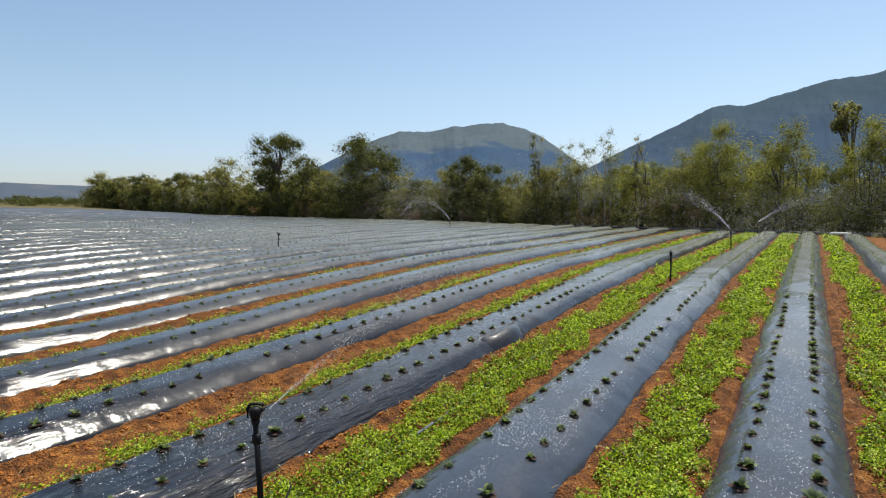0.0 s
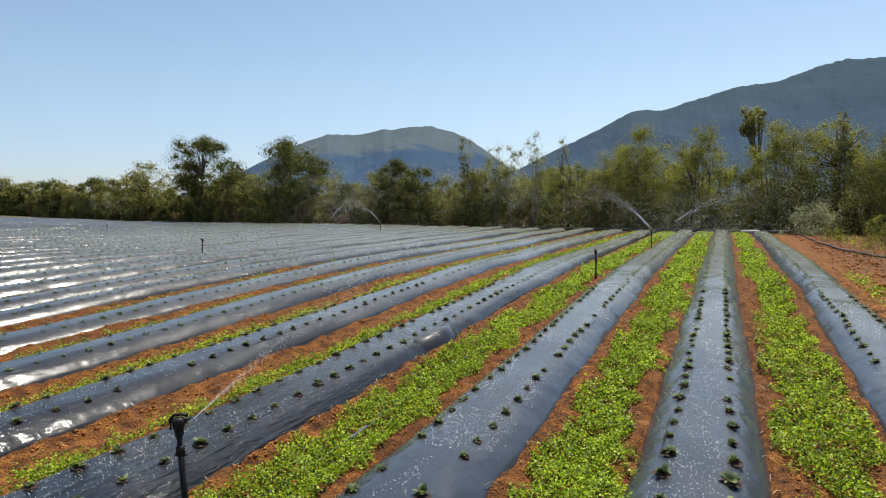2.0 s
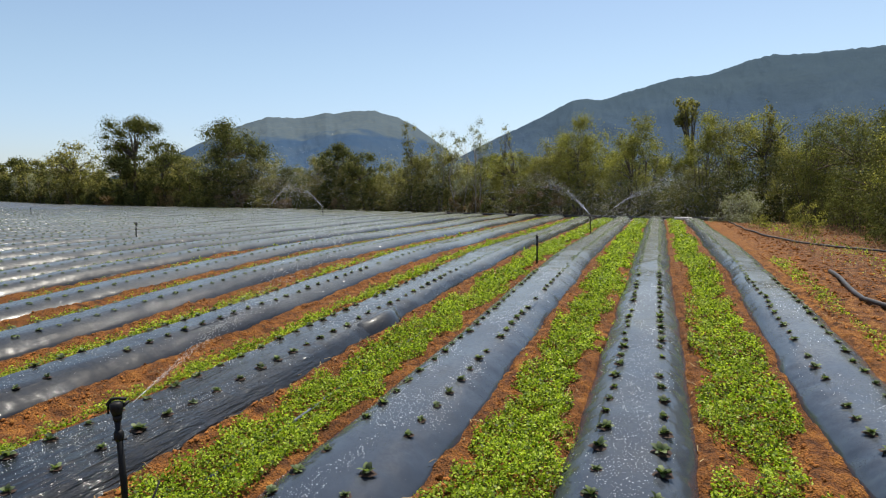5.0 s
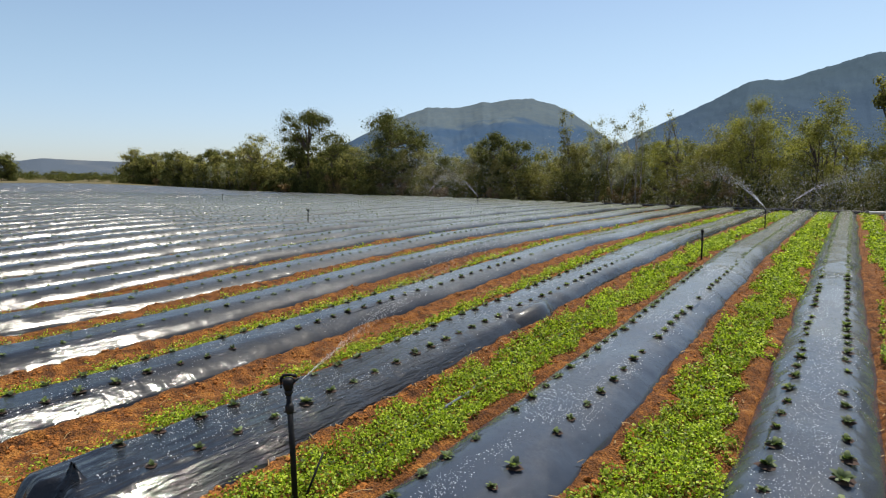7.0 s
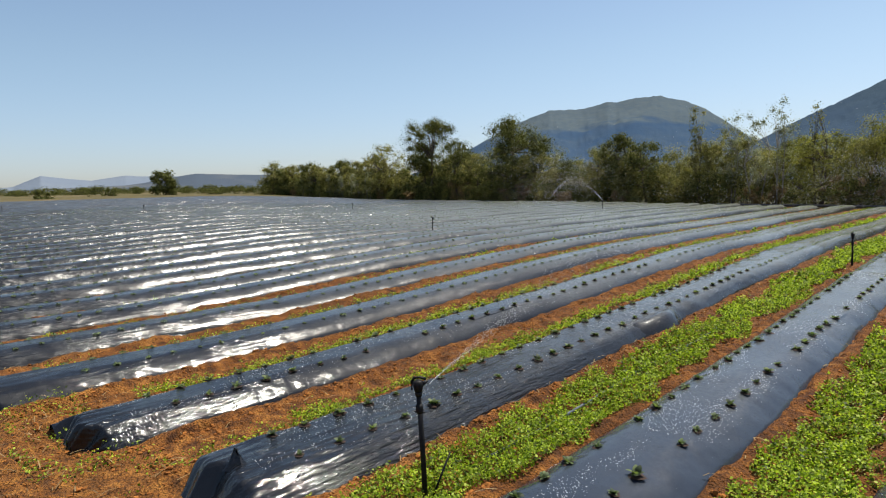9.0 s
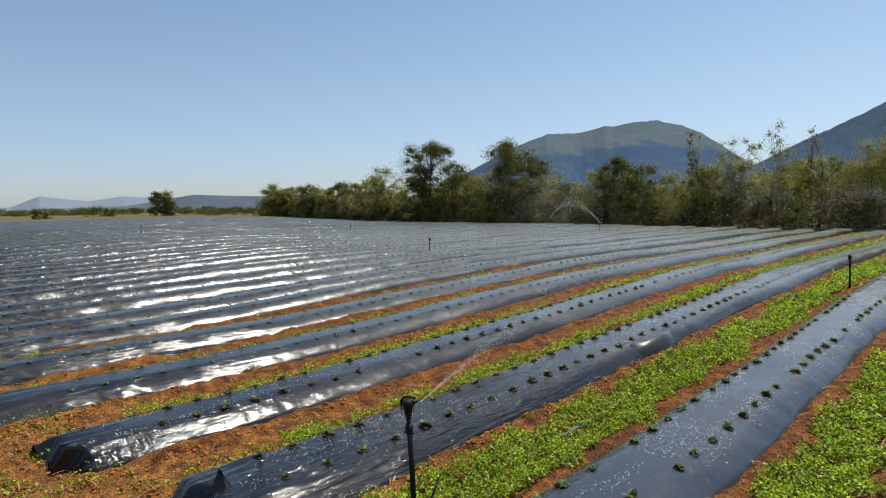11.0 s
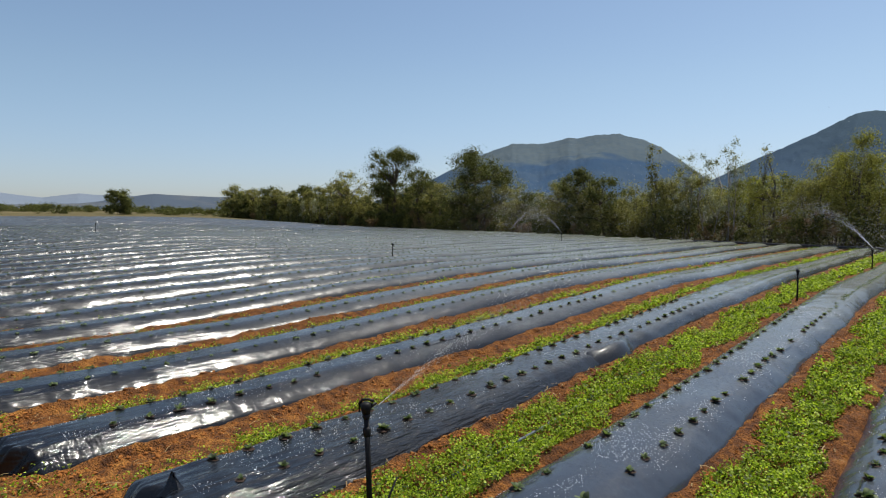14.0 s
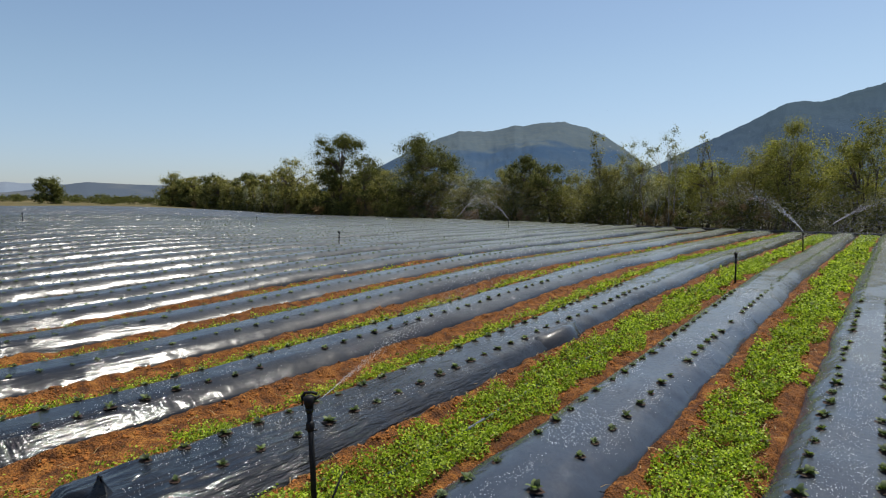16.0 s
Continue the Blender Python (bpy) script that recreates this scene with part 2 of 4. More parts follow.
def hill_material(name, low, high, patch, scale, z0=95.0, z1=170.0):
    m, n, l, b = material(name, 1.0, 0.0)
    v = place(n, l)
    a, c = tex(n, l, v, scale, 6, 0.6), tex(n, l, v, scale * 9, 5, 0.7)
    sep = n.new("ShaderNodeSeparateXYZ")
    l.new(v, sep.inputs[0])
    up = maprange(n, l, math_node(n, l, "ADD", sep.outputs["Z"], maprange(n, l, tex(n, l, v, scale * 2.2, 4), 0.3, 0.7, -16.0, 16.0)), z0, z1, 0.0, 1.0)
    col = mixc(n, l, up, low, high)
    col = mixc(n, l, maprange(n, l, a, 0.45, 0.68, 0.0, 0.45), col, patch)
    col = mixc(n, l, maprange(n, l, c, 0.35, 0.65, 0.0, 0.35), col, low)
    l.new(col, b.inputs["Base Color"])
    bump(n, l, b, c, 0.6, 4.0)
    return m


SOIL = soil_material()
FILM = film_material()
WEED = leaf_material("weed_leaf", (0.03, 0.052, 0.004), (0.215, 0.31, 0.017), (0.55, 0.65, 0.075), 0.5, 0.42, True, 0.2)
SEEDLING = leaf_material("seedling_leaf", (0.04, 0.06, 0.025), (0.075, 0.11, 0.04), (0.15, 0.19, 0.07), 0.7, 0.3)
SEEDLING_LEAF = leaf_material("seedling_single_leaf", (0.035, 0.05, 0.022), (0.085, 0.12, 0.045), (0.2, 0.25, 0.1), 0.6, 0.4, False)
CROWN_DARK = leaf_material("broadleaf", (0.038, 0.043, 0.015), (0.125, 0.131, 0.043), (0.2, 0.196, 0.07), 0.8, 0.26, True, 0.06, 0.62)
CROWN_OLIVE = leaf_material("olive_leaf", (0.072, 0.07, 0.028), (0.285, 0.269, 0.098), (0.45, 0.395, 0.15), 0.7, 0.3, True, 0.06, 0.62)
CROWN_LIGHT = leaf_material("yellow_green_leaf", (0.072, 0.073, 0.022), (0.305, 0.303, 0.083), (0.49, 0.445, 0.13), 0.7, 0.32, True, 0.06, 0.62)
CROWN_GREY = leaf_material("grey_green_leaf", (0.15, 0.16, 0.1), (0.33, 0.335, 0.23), (0.46, 0.455, 0.35), 0.8, 0.26, True, 0.06, 0.62)
STRAW = leaf_material("dry_stalk", (0.12, 0.075, 0.03), (0.26, 0.17, 0.07), (0.42, 0.30, 0.14), 0.7, 0.2)
BARK = plain_material("bark", (0.05, 0.04, 0.03), (0.14, 0.11, 0.085), 9, 0.9, 0.2, 0, 0.02)
PALE_BARK = plain_material("pale_bark", (0.20, 0.18, 0.15), (0.36, 0.33, 0.28), 9, 0.9, 0.2, 0, 0.02)
BLACK_PLASTIC = plain_material("black_plastic", (0.005, 0.005, 0.006), (0.014, 0.013, 0.013), 40, 0.55, 0.2, 0, 0.001)
PIPE = plain_material("pipe_plastic", (0.02, 0.02, 0.022), (0.07, 0.06, 0.055), 14, 0.5, 0.4, 0, 0.002)
GREY_HOSE = plain_material("grey_hose", (0.05, 0.06, 0.075), (0.10, 0.115, 0.135), 14, 0.4, 0.5, 0, 0.002)
WHITE_PIPE = plain_material("pale_pipe", (0.45, 0.42, 0.38), (0.65, 0.62, 0.58), 8, 0.5, 0.4, 0, 0.002)
CLOD = plain_material("clod", (0.13, 0.042, 0.009), (0.38, 0.145, 0.034), 25, 0.95, 0.2, 0, 0.01)
PEBBLE = plain_material("pebble", (0.35, 0.27, 0.2), (0.6, 0.52, 0.44), 30, 0.8, 0.3, 0, 0.004)
HOLE = plain_material("hole_soil_shade", (0.012, 0.006, 0.004), (0.05, 0.022, 0.012), 60, 0.8, 0.3, 0, 0.005)
# air haze is painted into these hill colours, hence their blue and pale tones
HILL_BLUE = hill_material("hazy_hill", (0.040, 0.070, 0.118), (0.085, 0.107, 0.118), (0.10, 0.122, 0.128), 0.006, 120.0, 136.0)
HILL_HAZED = hill_material("hazed_wooded_hill", (0.044, 0.068, 0.102), (0.05, 0.074, 0.094), (0.062, 0.088, 0.106), 0.008)
HILL_HAZE_PALE = hill_material("haze_paled_hill", (0.15, 0.18, 0.225), (0.18, 0.205, 0.245), (0.21, 0.23, 0.25), 0.004)
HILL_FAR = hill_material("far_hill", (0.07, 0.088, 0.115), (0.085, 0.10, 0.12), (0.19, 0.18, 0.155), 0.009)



# white colour stands in for the glint and scatter of clear drops
def water_material():
    m, n, l, b = material("water_drop", 0.15, 0.6)
    b.inputs["Base Color"].default_value = (0.9, 0.92, 0.95, 1)
    tr = n.new("ShaderNodeBsdfTranslucent")
    tr.inputs["Color"].default_value = (0.95, 0.95, 0.95, 1)
    mx = n.new("ShaderNodeMixShader")
    mx.inputs[0].default_value = 0.6
    l.new(b.outputs[0], mx.inputs[1])
    l.new(tr.outputs[0], mx.inputs[2])
    l.new(mx.outputs[0], n["Material Output"].inputs["Surface"])
    return m


WATER = water_material()


# ---- mesh tools ----
def smooth(u):
    u = np.clip(u, 0, 1)
    return u * u * (3 - 2 * u)


def lattice(ix, iy, seed):
    h = (ix.astype(np.int64) * 374761393 + iy.astype(np.int64) * 668265263 + seed * 1442695041) & 0x7FFFFFFF
    h = ((h ^ (h >> 13)) * 1274126177) & 0x7FFFFFFF
    return ((h ^ (h >> 16)) & 0xFFFFFF) / float(0xFFFFFF)


def value_noise(x, y, seed=0):
    """Smooth noise, -1 to 1, over arrays of x and y."""
    x, y = np.broadcast_arrays(np.asarray(x, float), np.asarray(y, float))
    ix, iy = np.floor(x), np.floor(y)
    fx, fy = x - ix, y - iy
    fx, fy = fx * fx * (3 - 2 * fx), fy * fy * (3 - 2 * fy)
    a, b = lattice(ix, iy, seed), lattice(ix + 1, iy, seed)
    c, d = lattice(ix, iy + 1, seed), lattice(ix + 1, iy + 1, seed)
    return 2 * ((a * (1 - fx) + b * fx) * (1 - fy) + (c * (1 - fx) + d * fx) * fy) - 1


def fractal(x, y, octaves=4, seed=0):
    out, amp, s = 0, 1.0, 1.0
    for k in range(octaves):
        out = out + amp * value_noise(np.asarray(x) * s, np.asarray(y) * s, seed + k)
        amp, s = amp * 0.5, s * 2.03
    return out


def mesh_of(name, verts, faces, mat, flat=False):
    """A mesh from arrays: verts (n, 3) and faces (m, 3 or 4)."""
    verts, faces = np.asarray(verts, np.float32), np.asarray(faces, np.int32)
    me = bpy.data.meshes.new(name)
    me.vertices.add(len(verts))
    me.vertices.foreach_set("co", verts.ravel())
    m, k = faces.shape
    me.loops.add(m * k)
    me.loops.foreach_set("vertex_index", faces.ravel())
    me.polygons.add(m)
    me.polygons.foreach_set("loop_start", np.arange(m, dtype=np.int32) * k)
    me.polygons.foreach_set("use_smooth", np.full(m, not flat))
    me.update(calc_edges=True)
    me.materials.append(mat)
    return me


def grid_faces(rows, cols):
    i = np.arange(rows - 1)[:, None] * cols + np.arange(cols - 1)[None, :]
    return np.stack([i, i + 1, i + cols + 1, i + cols], -1).reshape(-1, 4)


def part(name, bm, mat, parent, label=""):
    """A bmesh as one mesh object under a thing or part."""
    me = bpy.data.meshes.new(name)
    bm.to_mesh(me)
    bm.free()
    me.materials.append(mat)
    ob = new(name, me)
    ob.parent = parent
    return tagged(ob, label)


def mesh_part(name, me, parent, label=""):
    ob = new(name, me)
    ob.parent = parent
    return tagged(ob, label)


def thing(name, m, label, category, group="", kind=""):
    ob = new(name)
    ob.matrix_basis = m
    return tagged(ob, label, category, group, kind)


def tube(bm, points, radii, sides=8, cap=True):
    """A bent tapered tube through the points."""
    rings = []
    pts = [Vector(p) for p in points]
    for i, p in enumerate(pts):
        d = (pts[min(i + 1, len(pts) - 1)] - pts[max(i - 1, 0)]).normalized()
        a = d.orthogonal().normalized() if abs(d.z) > 0.99 or len(pts) < 3 else d.cross(Vector((0, 0, 1))).normalized()
        c = d.cross(a)
        r = radii[i] if isinstance(radii, (list, tuple)) else radii
        rings.append([bm.verts.new(p + (a * math.cos(t) + c * math.sin(t)) * r) for t in (math.tau * k / sides for k in range(sides))])
    for u, v in zip(rings, rings[1:]):
        for k in range(sides):
            bm.faces.new((u[k], u[(k + 1) % sides], v[(k + 1) % sides], v[k])).smooth = True
    if cap:
        bm.faces.new(rings[0][::-1])
        bm.faces.new(rings[-1])
    return bm


def leaves(points, normals, size, rng, slim=0.55, fold=0.25):
    """Folded four-cornered leaves as arrays of corners and faces."""
    k = len(points)
    t = rng.normal(size=(k, 3))
    t -= normals * (t * normals).sum(1, keepdims=True)
    t /= np.linalg.norm(t, axis=1, keepdims=True) + 1e-9
    s = np.cross(normals, t)
    size = np.broadcast_to(size, (k,))[:, None]
    base, tip = points - t * size * 0.5, points + t * size * 0.5
    mid = points - t * size * 0.05 + normals * size * fold
    v = np.stack([base, mid + s * size * slim, tip, mid - s * size * slim], 1).reshape(-1, 3)
    return v, np.arange(4 * k, dtype=np.int32).reshape(-1, 4)


# ---- the lie of the land ----
def rise(y):
    return 0.32 * smooth((np.asarray(y, float) - 2.0) / 11.0)


def land(x, y):
    """Height of the ground: it climbs a little ahead, and slowly to the far left."""
    x, y = np.asarray(x, float), np.asarray(y, float)
    r = y / np.maximum(-x, 1.0)
    return rise(y) + 0.014 * np.maximum(-x - 10.0, 0) * smooth((0.85 - r) / 0.4)


BEDS = [1.35, -0.125, -1.585, -3.22, -4.79, -6.32, -7.92, -9.42] + [-10.67 - 1.27 * k for k in range(74)]
HALF, TALL = 0.435, 0.15


def drift(y):
    return -0.016 * (np.asarray(y, float) - 3.0)


def edge_y(x):
    """Where the field ends before the trees."""
    return 30.0 - 0.4535 * (np.asarray(x, float) + 0.8)


def bed_start(i):
    return (1.0, 0.9, 0.95, 1.03, 0.88, 0.5, 0.5)[i] if i < 7 else 0.6 + 0.5 * math.sin(i * 2.3) - 0.02 * i


def bed_surface(i, u, y):
    """World place of the film of bed i: u across from -1 to 1, y along."""
    c = BEDS[i]
    u, y = np.broadcast_arrays(np.asarray(u, float), np.asarray(y, float))
    w = HALF * (1 + 0.10 * value_noise(y * 0.55, i * 7.3, 3) + 0.05 * value_noise(y * 2.1, i * 3.1 + u.round(), 5))
    if i in (1, 0):
        w = w * 0.83
    tall = TALL * (1.08 + 0.16 * value_noise(y * 0.4, i * 5.7, 9) + (0.06 + 0.08 * math.sin(i * 2.9) if i > 4 else 0.0) + 0.42 * min(max(i - 7, 0) / 8, 1))
    a = np.abs(u)
    flat, bend = (0.42, 2.1) if i == 3 else (0.30, 1.9)
    prof = 1 - np.clip((a - flat) / (1 - flat), 0, 1) ** bend - 0.03 * np.minimum(a / 0.45, 1) ** 2
    start = bed_start(i)
    ragged = 0.09 * fractal(u * 2.3, np.full_like(u, i * 3.7), 2, 17) + (0.04 * fractal(u * 9.0, np.full_like(u, i * 1.7), 2, 19) + 0.09 * u if i in (4, 5) else 0)
    e = smooth((y - start - ragged - 0.02) / (0.15 if i in (4, 5) else 0.22))
    slack = 1 - smooth((y - start) / 1.1)
    # the film lies wider where it was pulled out beside the sprinkler
    pulled = (1 - smooth((y - 2.1) / 1.6)) * (i == 3)
    w = w * np.where(u > 0, 1 + 0.15 * pulled, 1)
    tall = tall * (1 + 0.10 * pulled)
    wrinkle = (0.005 if i < 4 else 0.0028) * fractal(y * 9.0, u * 3.0 + i * 11.0, 3, 21) * smooth((a - 0.25) / 0.3) * smooth((1.05 - a) / 0.2)
    wrinkle = wrinkle + ((0.004 if i == 3 else 0.010) * slack + 0.004 * pulled) * fractal(u * 9.0 + y * 1.5, y * 1.6 - u * 1.2 + i * 5, 3, 27) * smooth((1.05 - a) / 0.2)
    if i == 3:
        # long folds that fan out along the pulled flank
        q = u * (5.2 + 1.1 * smooth((3.6 - y) / 2.2)) + 0.35 * (y - 2.0)
        fan = (1 - np.abs(value_noise(q * 1.9, y * 0.55, 71))) ** 3 * 0.6 + (1 - np.abs(value_noise(q * 3.7, y * 0.9, 73))) ** 3 * 0.4
        wrinkle = wrinkle + 0.013 * fan * smooth((y - 1.3) / 0.3) * (1 - smooth((y - 3.0) / 1.5)) * smooth((u + 0.15) / 0.3) * smooth((1.02 - u) / 0.15)
    if i in (4, 5):
        # slanting folds on the flank near the bed's end
        q = y * 2.6 + u * 1.9 + 0.5 * value_noise(y * 1.3, u * 1.1, 77)
        slant = (1 - np.abs(value_noise(q * 2.3, u * 0.7 + i, 75))) ** 3
        where = smooth((value_noise(y * 1.15 + i, u * 0.3, 79) + 0.35) / 0.4)
        wrinkle = wrinkle + 0.013 * slant * where * (1 - smooth((y - 2.9) / 1.2)) * smooth((u - 0.1) / 0.3) * smooth((1.02 - u) / 0.15)
    lumps = (0.010 if i < 4 else 0.007) * fractal(y * 1.3, u * 1.1 + i * 13.0, 3, 31)
    x = c + drift(y) + u * w * (0.72 + 0.28 * e)
    z = land(c, y) + (tall * prof + lumps * (1 if i < 7 else 1.3)) * e + wrinkle * e - 0.035 * smooth((a - 0.9) / 0.1) - 0.03 * (1 - e)
    return x, y, z


def link(name, me, label, category, group="", kind=""):
    return tagged(new(name, me), label, category, group, kind)


# ---- ground: one sheet to the horizon ----
def spread(lo, hi, step, far_lo, far_hi, grow=1.16):
    core = list(np.arange(lo, hi, step))
    a, s, left = lo, step, []
    while a > far_lo:
        s *= grow
        a -= s
        left.append(a)
    b, s, right = hi, step, [hi]
    while b < far_hi:
        s *= grow
        b += s
        right.append(b)
    return np.array(left[::-1] + core + right)


def soil_relief(x, y):
    near = smooth((40 - np.hypot(x, y)) / 30)
    z = 0.022 * fractal(x * 3.1, y * 3.1, 4, 41) + 0.016 * fractal(x * 13, y * 13, 3, 47)
    bank = np.zeros_like(x)
    for i, c in enumerate(BEDS[:10]):
        d = np.abs(x - c - drift(y))
        # soil thrown up along the film's edges
        bank += 0.05 * np.exp(-((d - 0.47) / 0.09) ** 2) * smooth((y - bed_start(i) + 0.2) / 0.3) * (0.75 + 0.5 * value_noise(y * 1.7, i * 3.0 + np.sign(x - c - drift(y)), 51))
    return near * (z + bank)


gx = spread(-8.0, 3.4, 0.042, -3500, 3500)
gy = spread(0.2, 10.0, 0.042, -1500, 3800)
X, Y = np.meshgrid(gx, gy)
Z = land(X, np.clip(Y, 0, 400)) + soil_relief(X, Y)
under = np.zeros_like(X, bool)
for i, c in enumerate(BEDS):
    under |= (np.abs(X - c - drift(Y)) < 0.36) & (Y > bed_start(i) + 0.22) & (Y < edge_y(c))
Z = np.where(under, land(X, Y) - 0.03, Z)
link("ground", mesh_of("ground", np.stack([X, Y, Z], -1).reshape(-1, 3), grid_faces(len(gy), len(gx)), SOIL),
     "reddish-brown crumbly farm soil running out to dry plain", "ground", "", "structure")

# ---- hills ----
def hill(name, profile, reach, depth, mat, label, seed, rough=0.05):
    az = np.arange(profile[0][0], profile[-1][0], 0.12)
    el = np.interp(az, [p[0] for p in profile], [p[1] for p in profile])
    s = np.linspace(0, 1, 46)
    A, S = np.meshgrid(radians(1) * az, s)
    top = np.tan(radians(1) * el)[None, :] * reach
    R = reach - depth * (1 - np.minimum(S / 0.8, 1)) + depth * 0.6 * np.maximum(S - 0.8, 0) / 0.2
    shape = np.where(S < 0.8, (S / 0.8) ** 1.25, 1 - 0.5 * smooth((S - 0.8) / 0.2))
    gully = fractal(A * 14, S * 4.5 + 5, 4, seed) * np.sin(np.pi * np.minimum(S / 0.8, 1)) + 0.10 * fractal(A * 170, S * 30, 3, seed + 9)
    z = top * (shape + rough * gully)
    v = np.stack([-np.sin(A) * R, np.cos(A) * R, z - 4], -1)
    link(name, mesh_of(name, v.reshape(-1, 3), grid_faces(len(s), len(az)), mat), label, "mountain", "", "structure")


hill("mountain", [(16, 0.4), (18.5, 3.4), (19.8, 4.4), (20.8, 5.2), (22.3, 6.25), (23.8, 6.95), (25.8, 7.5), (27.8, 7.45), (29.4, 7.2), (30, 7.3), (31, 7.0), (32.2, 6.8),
      (35, 6.82), (37.8, 5.85), (40.1, 4.75), (42.3, 3.62), (45, 2.4), (50, 0.9), (55, 0.3)], 1700, 900, HILL_BLUE, "wooded mountain, blue from painted haze, with a paler flat top", 61)
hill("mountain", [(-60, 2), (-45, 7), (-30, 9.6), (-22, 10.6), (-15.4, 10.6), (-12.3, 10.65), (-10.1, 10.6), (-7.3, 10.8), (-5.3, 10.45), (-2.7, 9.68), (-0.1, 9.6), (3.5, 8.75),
      (5.9, 8.1), (7.3, 8.28), (8.3, 8.2), (10.8, 6.95), (13.2, 5.85), (15.2, 5.0), (18, 3.6), (22, 1.9), (26, 0.4)], 1250, 700, HILL_HAZED, "wooded mountain ridge with haze put into its blue colour", 71)
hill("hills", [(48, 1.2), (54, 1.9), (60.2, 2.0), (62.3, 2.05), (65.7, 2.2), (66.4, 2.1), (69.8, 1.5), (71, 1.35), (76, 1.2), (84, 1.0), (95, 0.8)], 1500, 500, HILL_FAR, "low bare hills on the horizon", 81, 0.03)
hill("hills", [(60, 1.6), (66, 1.9), (69.8, 1.95), (71, 2.05), (73.4, 1.68), (75, 1.85), (76.8, 2.1), (78.6, 1.3), (82, 1.0), (90, 1.4), (110, 1.2)], 2600, 700, HILL_HAZE_PALE, "far hills on the horizon, paled by painted haze", 91, 0.03)

# ---- raised beds under film ----
for i, c in enumerate(BEDS):
    end = float(edge_y(c)) - 0.4 + 0.3 * math.sin(i * 1.7)
    start = bed_start(i)
    if i < 6:
        near = 0.02 if i in (3, 4) else 0.03
        ys = np.concatenate([np.arange(start, 4.6, near), np.arange(4.6, 6.5, 0.035), np.arange(6.5, 12, 0.07), np.arange(12, end, 0.3)])
        us = np.linspace(-1, 1, 91 if i in (3, 4) else 45)
    elif i < 16:
        ys = np.concatenate([np.arange(start, 22, 0.09), np.arange(22, end, 0.5)])
        us = np.linspace(-1, 1, 23)
    else:
        ys = np.arange(start, end, 0.3)
        us = np.linspace(-1, 1, 15)
    U, V = np.meshgrid(us, ys)
    bx, by, bz = bed_surface(i, U, V)
    root = thing("planting_bed", pose(0, 0, 0), "long raised planting bed wrapped in wet black plastic film" if i < 12 else "far raised bed wrapped in black plastic film",
                 "planting bed", "raised beds of the field")
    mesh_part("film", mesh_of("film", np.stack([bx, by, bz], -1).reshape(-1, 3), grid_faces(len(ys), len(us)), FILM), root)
    for side in (-1, 1):
        # loose soil that weighs the film down along its edge
        step = 0.022 if i < 6 else (0.05 if i < 10 else 0.5)
        yb = np.concatenate([np.arange(start + 0.2, 5.5, step), np.arange(5.5, 13, step * 2.5), np.arange(13, end, 0.4)]) if i < 10 else np.arange(start + 0.05, end, step)
        ub = np.linspace(-1, 1, 9 if i < 10 else 4)
        P, Q = np.meshgrid(ub, yb)
        ex, _, _ = bed_surface(i, side * 0.97, yb)
        thick = 0.075 * (1 + 0.45 * fractal(yb * 2.3, np.full_like(yb, i * 2.0 + side), 3, 131))
        tall = 0.042 * (1 + 0.7 * fractal(yb * 3.1, np.full_like(yb, i * 4.0 + side), 3, 137))
        tall = tall * smooth((yb - start - 0.2) / 0.5)
        sx = ex[:, None] + side * 0.035 + P * np.maximum(thick, 0.025)[:, None] + 0.012 * fractal(Q * 14, P * 2 + i, 2, 141)
        sz = land(c, Q) - 0.012 + np.maximum(tall, 0.004)[:, None] * (1 - P ** 2) + 0.010 * fractal(Q * 17, P * 3 + i * 5 + side, 3, 143) * (1 - np.abs(P) ** 3)
        mesh_part("soil_edge", mesh_of("soil_edge", np.stack([sx, Q, sz], -1).reshape(-1, 3), grid_faces(len(yb), len(ub)), SOIL), root, "crumbly red soil holding the film down")

# ---- seedlings in the film ----
rng = np.random.default_rng(5)


def seedling_arrays(rng, count, tall):
    p, nrm, sz = [], [], []
    for k in range(count):
        t, r = math.tau * (k + rng.uniform(-0.3, 0.3)) / count, rng.uniform(0.018, 0.05)
        p.append((r * math.cos(t), r * math.sin(t), rng.uniform(0.25, 1.0) * tall))
        q = np.array((0.45 * math.cos(t) + rng.normal() * 0.2, 0.45 * math.sin(t) + rng.normal() * 0.2, 0.9))
        nrm.append(q / np.linalg.norm(q))
        sz.append(rng.uniform(0.04, 0.068))
    return leaves(np.array(p), np.array(nrm), np.array(sz), rng, 0.5, 0.2)


def leaf_mesh(seed):
    """One cupped leaf with a toothed edge, its stalk end at the origin, pointing along +x."""
    rng = np.random.default_rng(seed)
    t = np.linspace(0, 1, 6)
    w = 0.36 * np.sin(np.pi * (0.08 + 0.90 * t)) ** 0.7 * (1 + 0.10 * rng.normal(size=6))
    z = 0.10 * np.sin(np.pi * t) - 0.12 * t ** 2
    v = np.stack([np.stack([t, -w, z + 0.14 * w], -1), np.stack([t, 0 * t, z], -1), np.stack([t, w, z + 0.14 * w], -1)], 1)
    return mesh_of("leaf", v.reshape(-1, 3), grid_faces(6, 3), SEEDLING_LEAF)


LEAVES = [leaf_mesh(k) for k in range(4)]


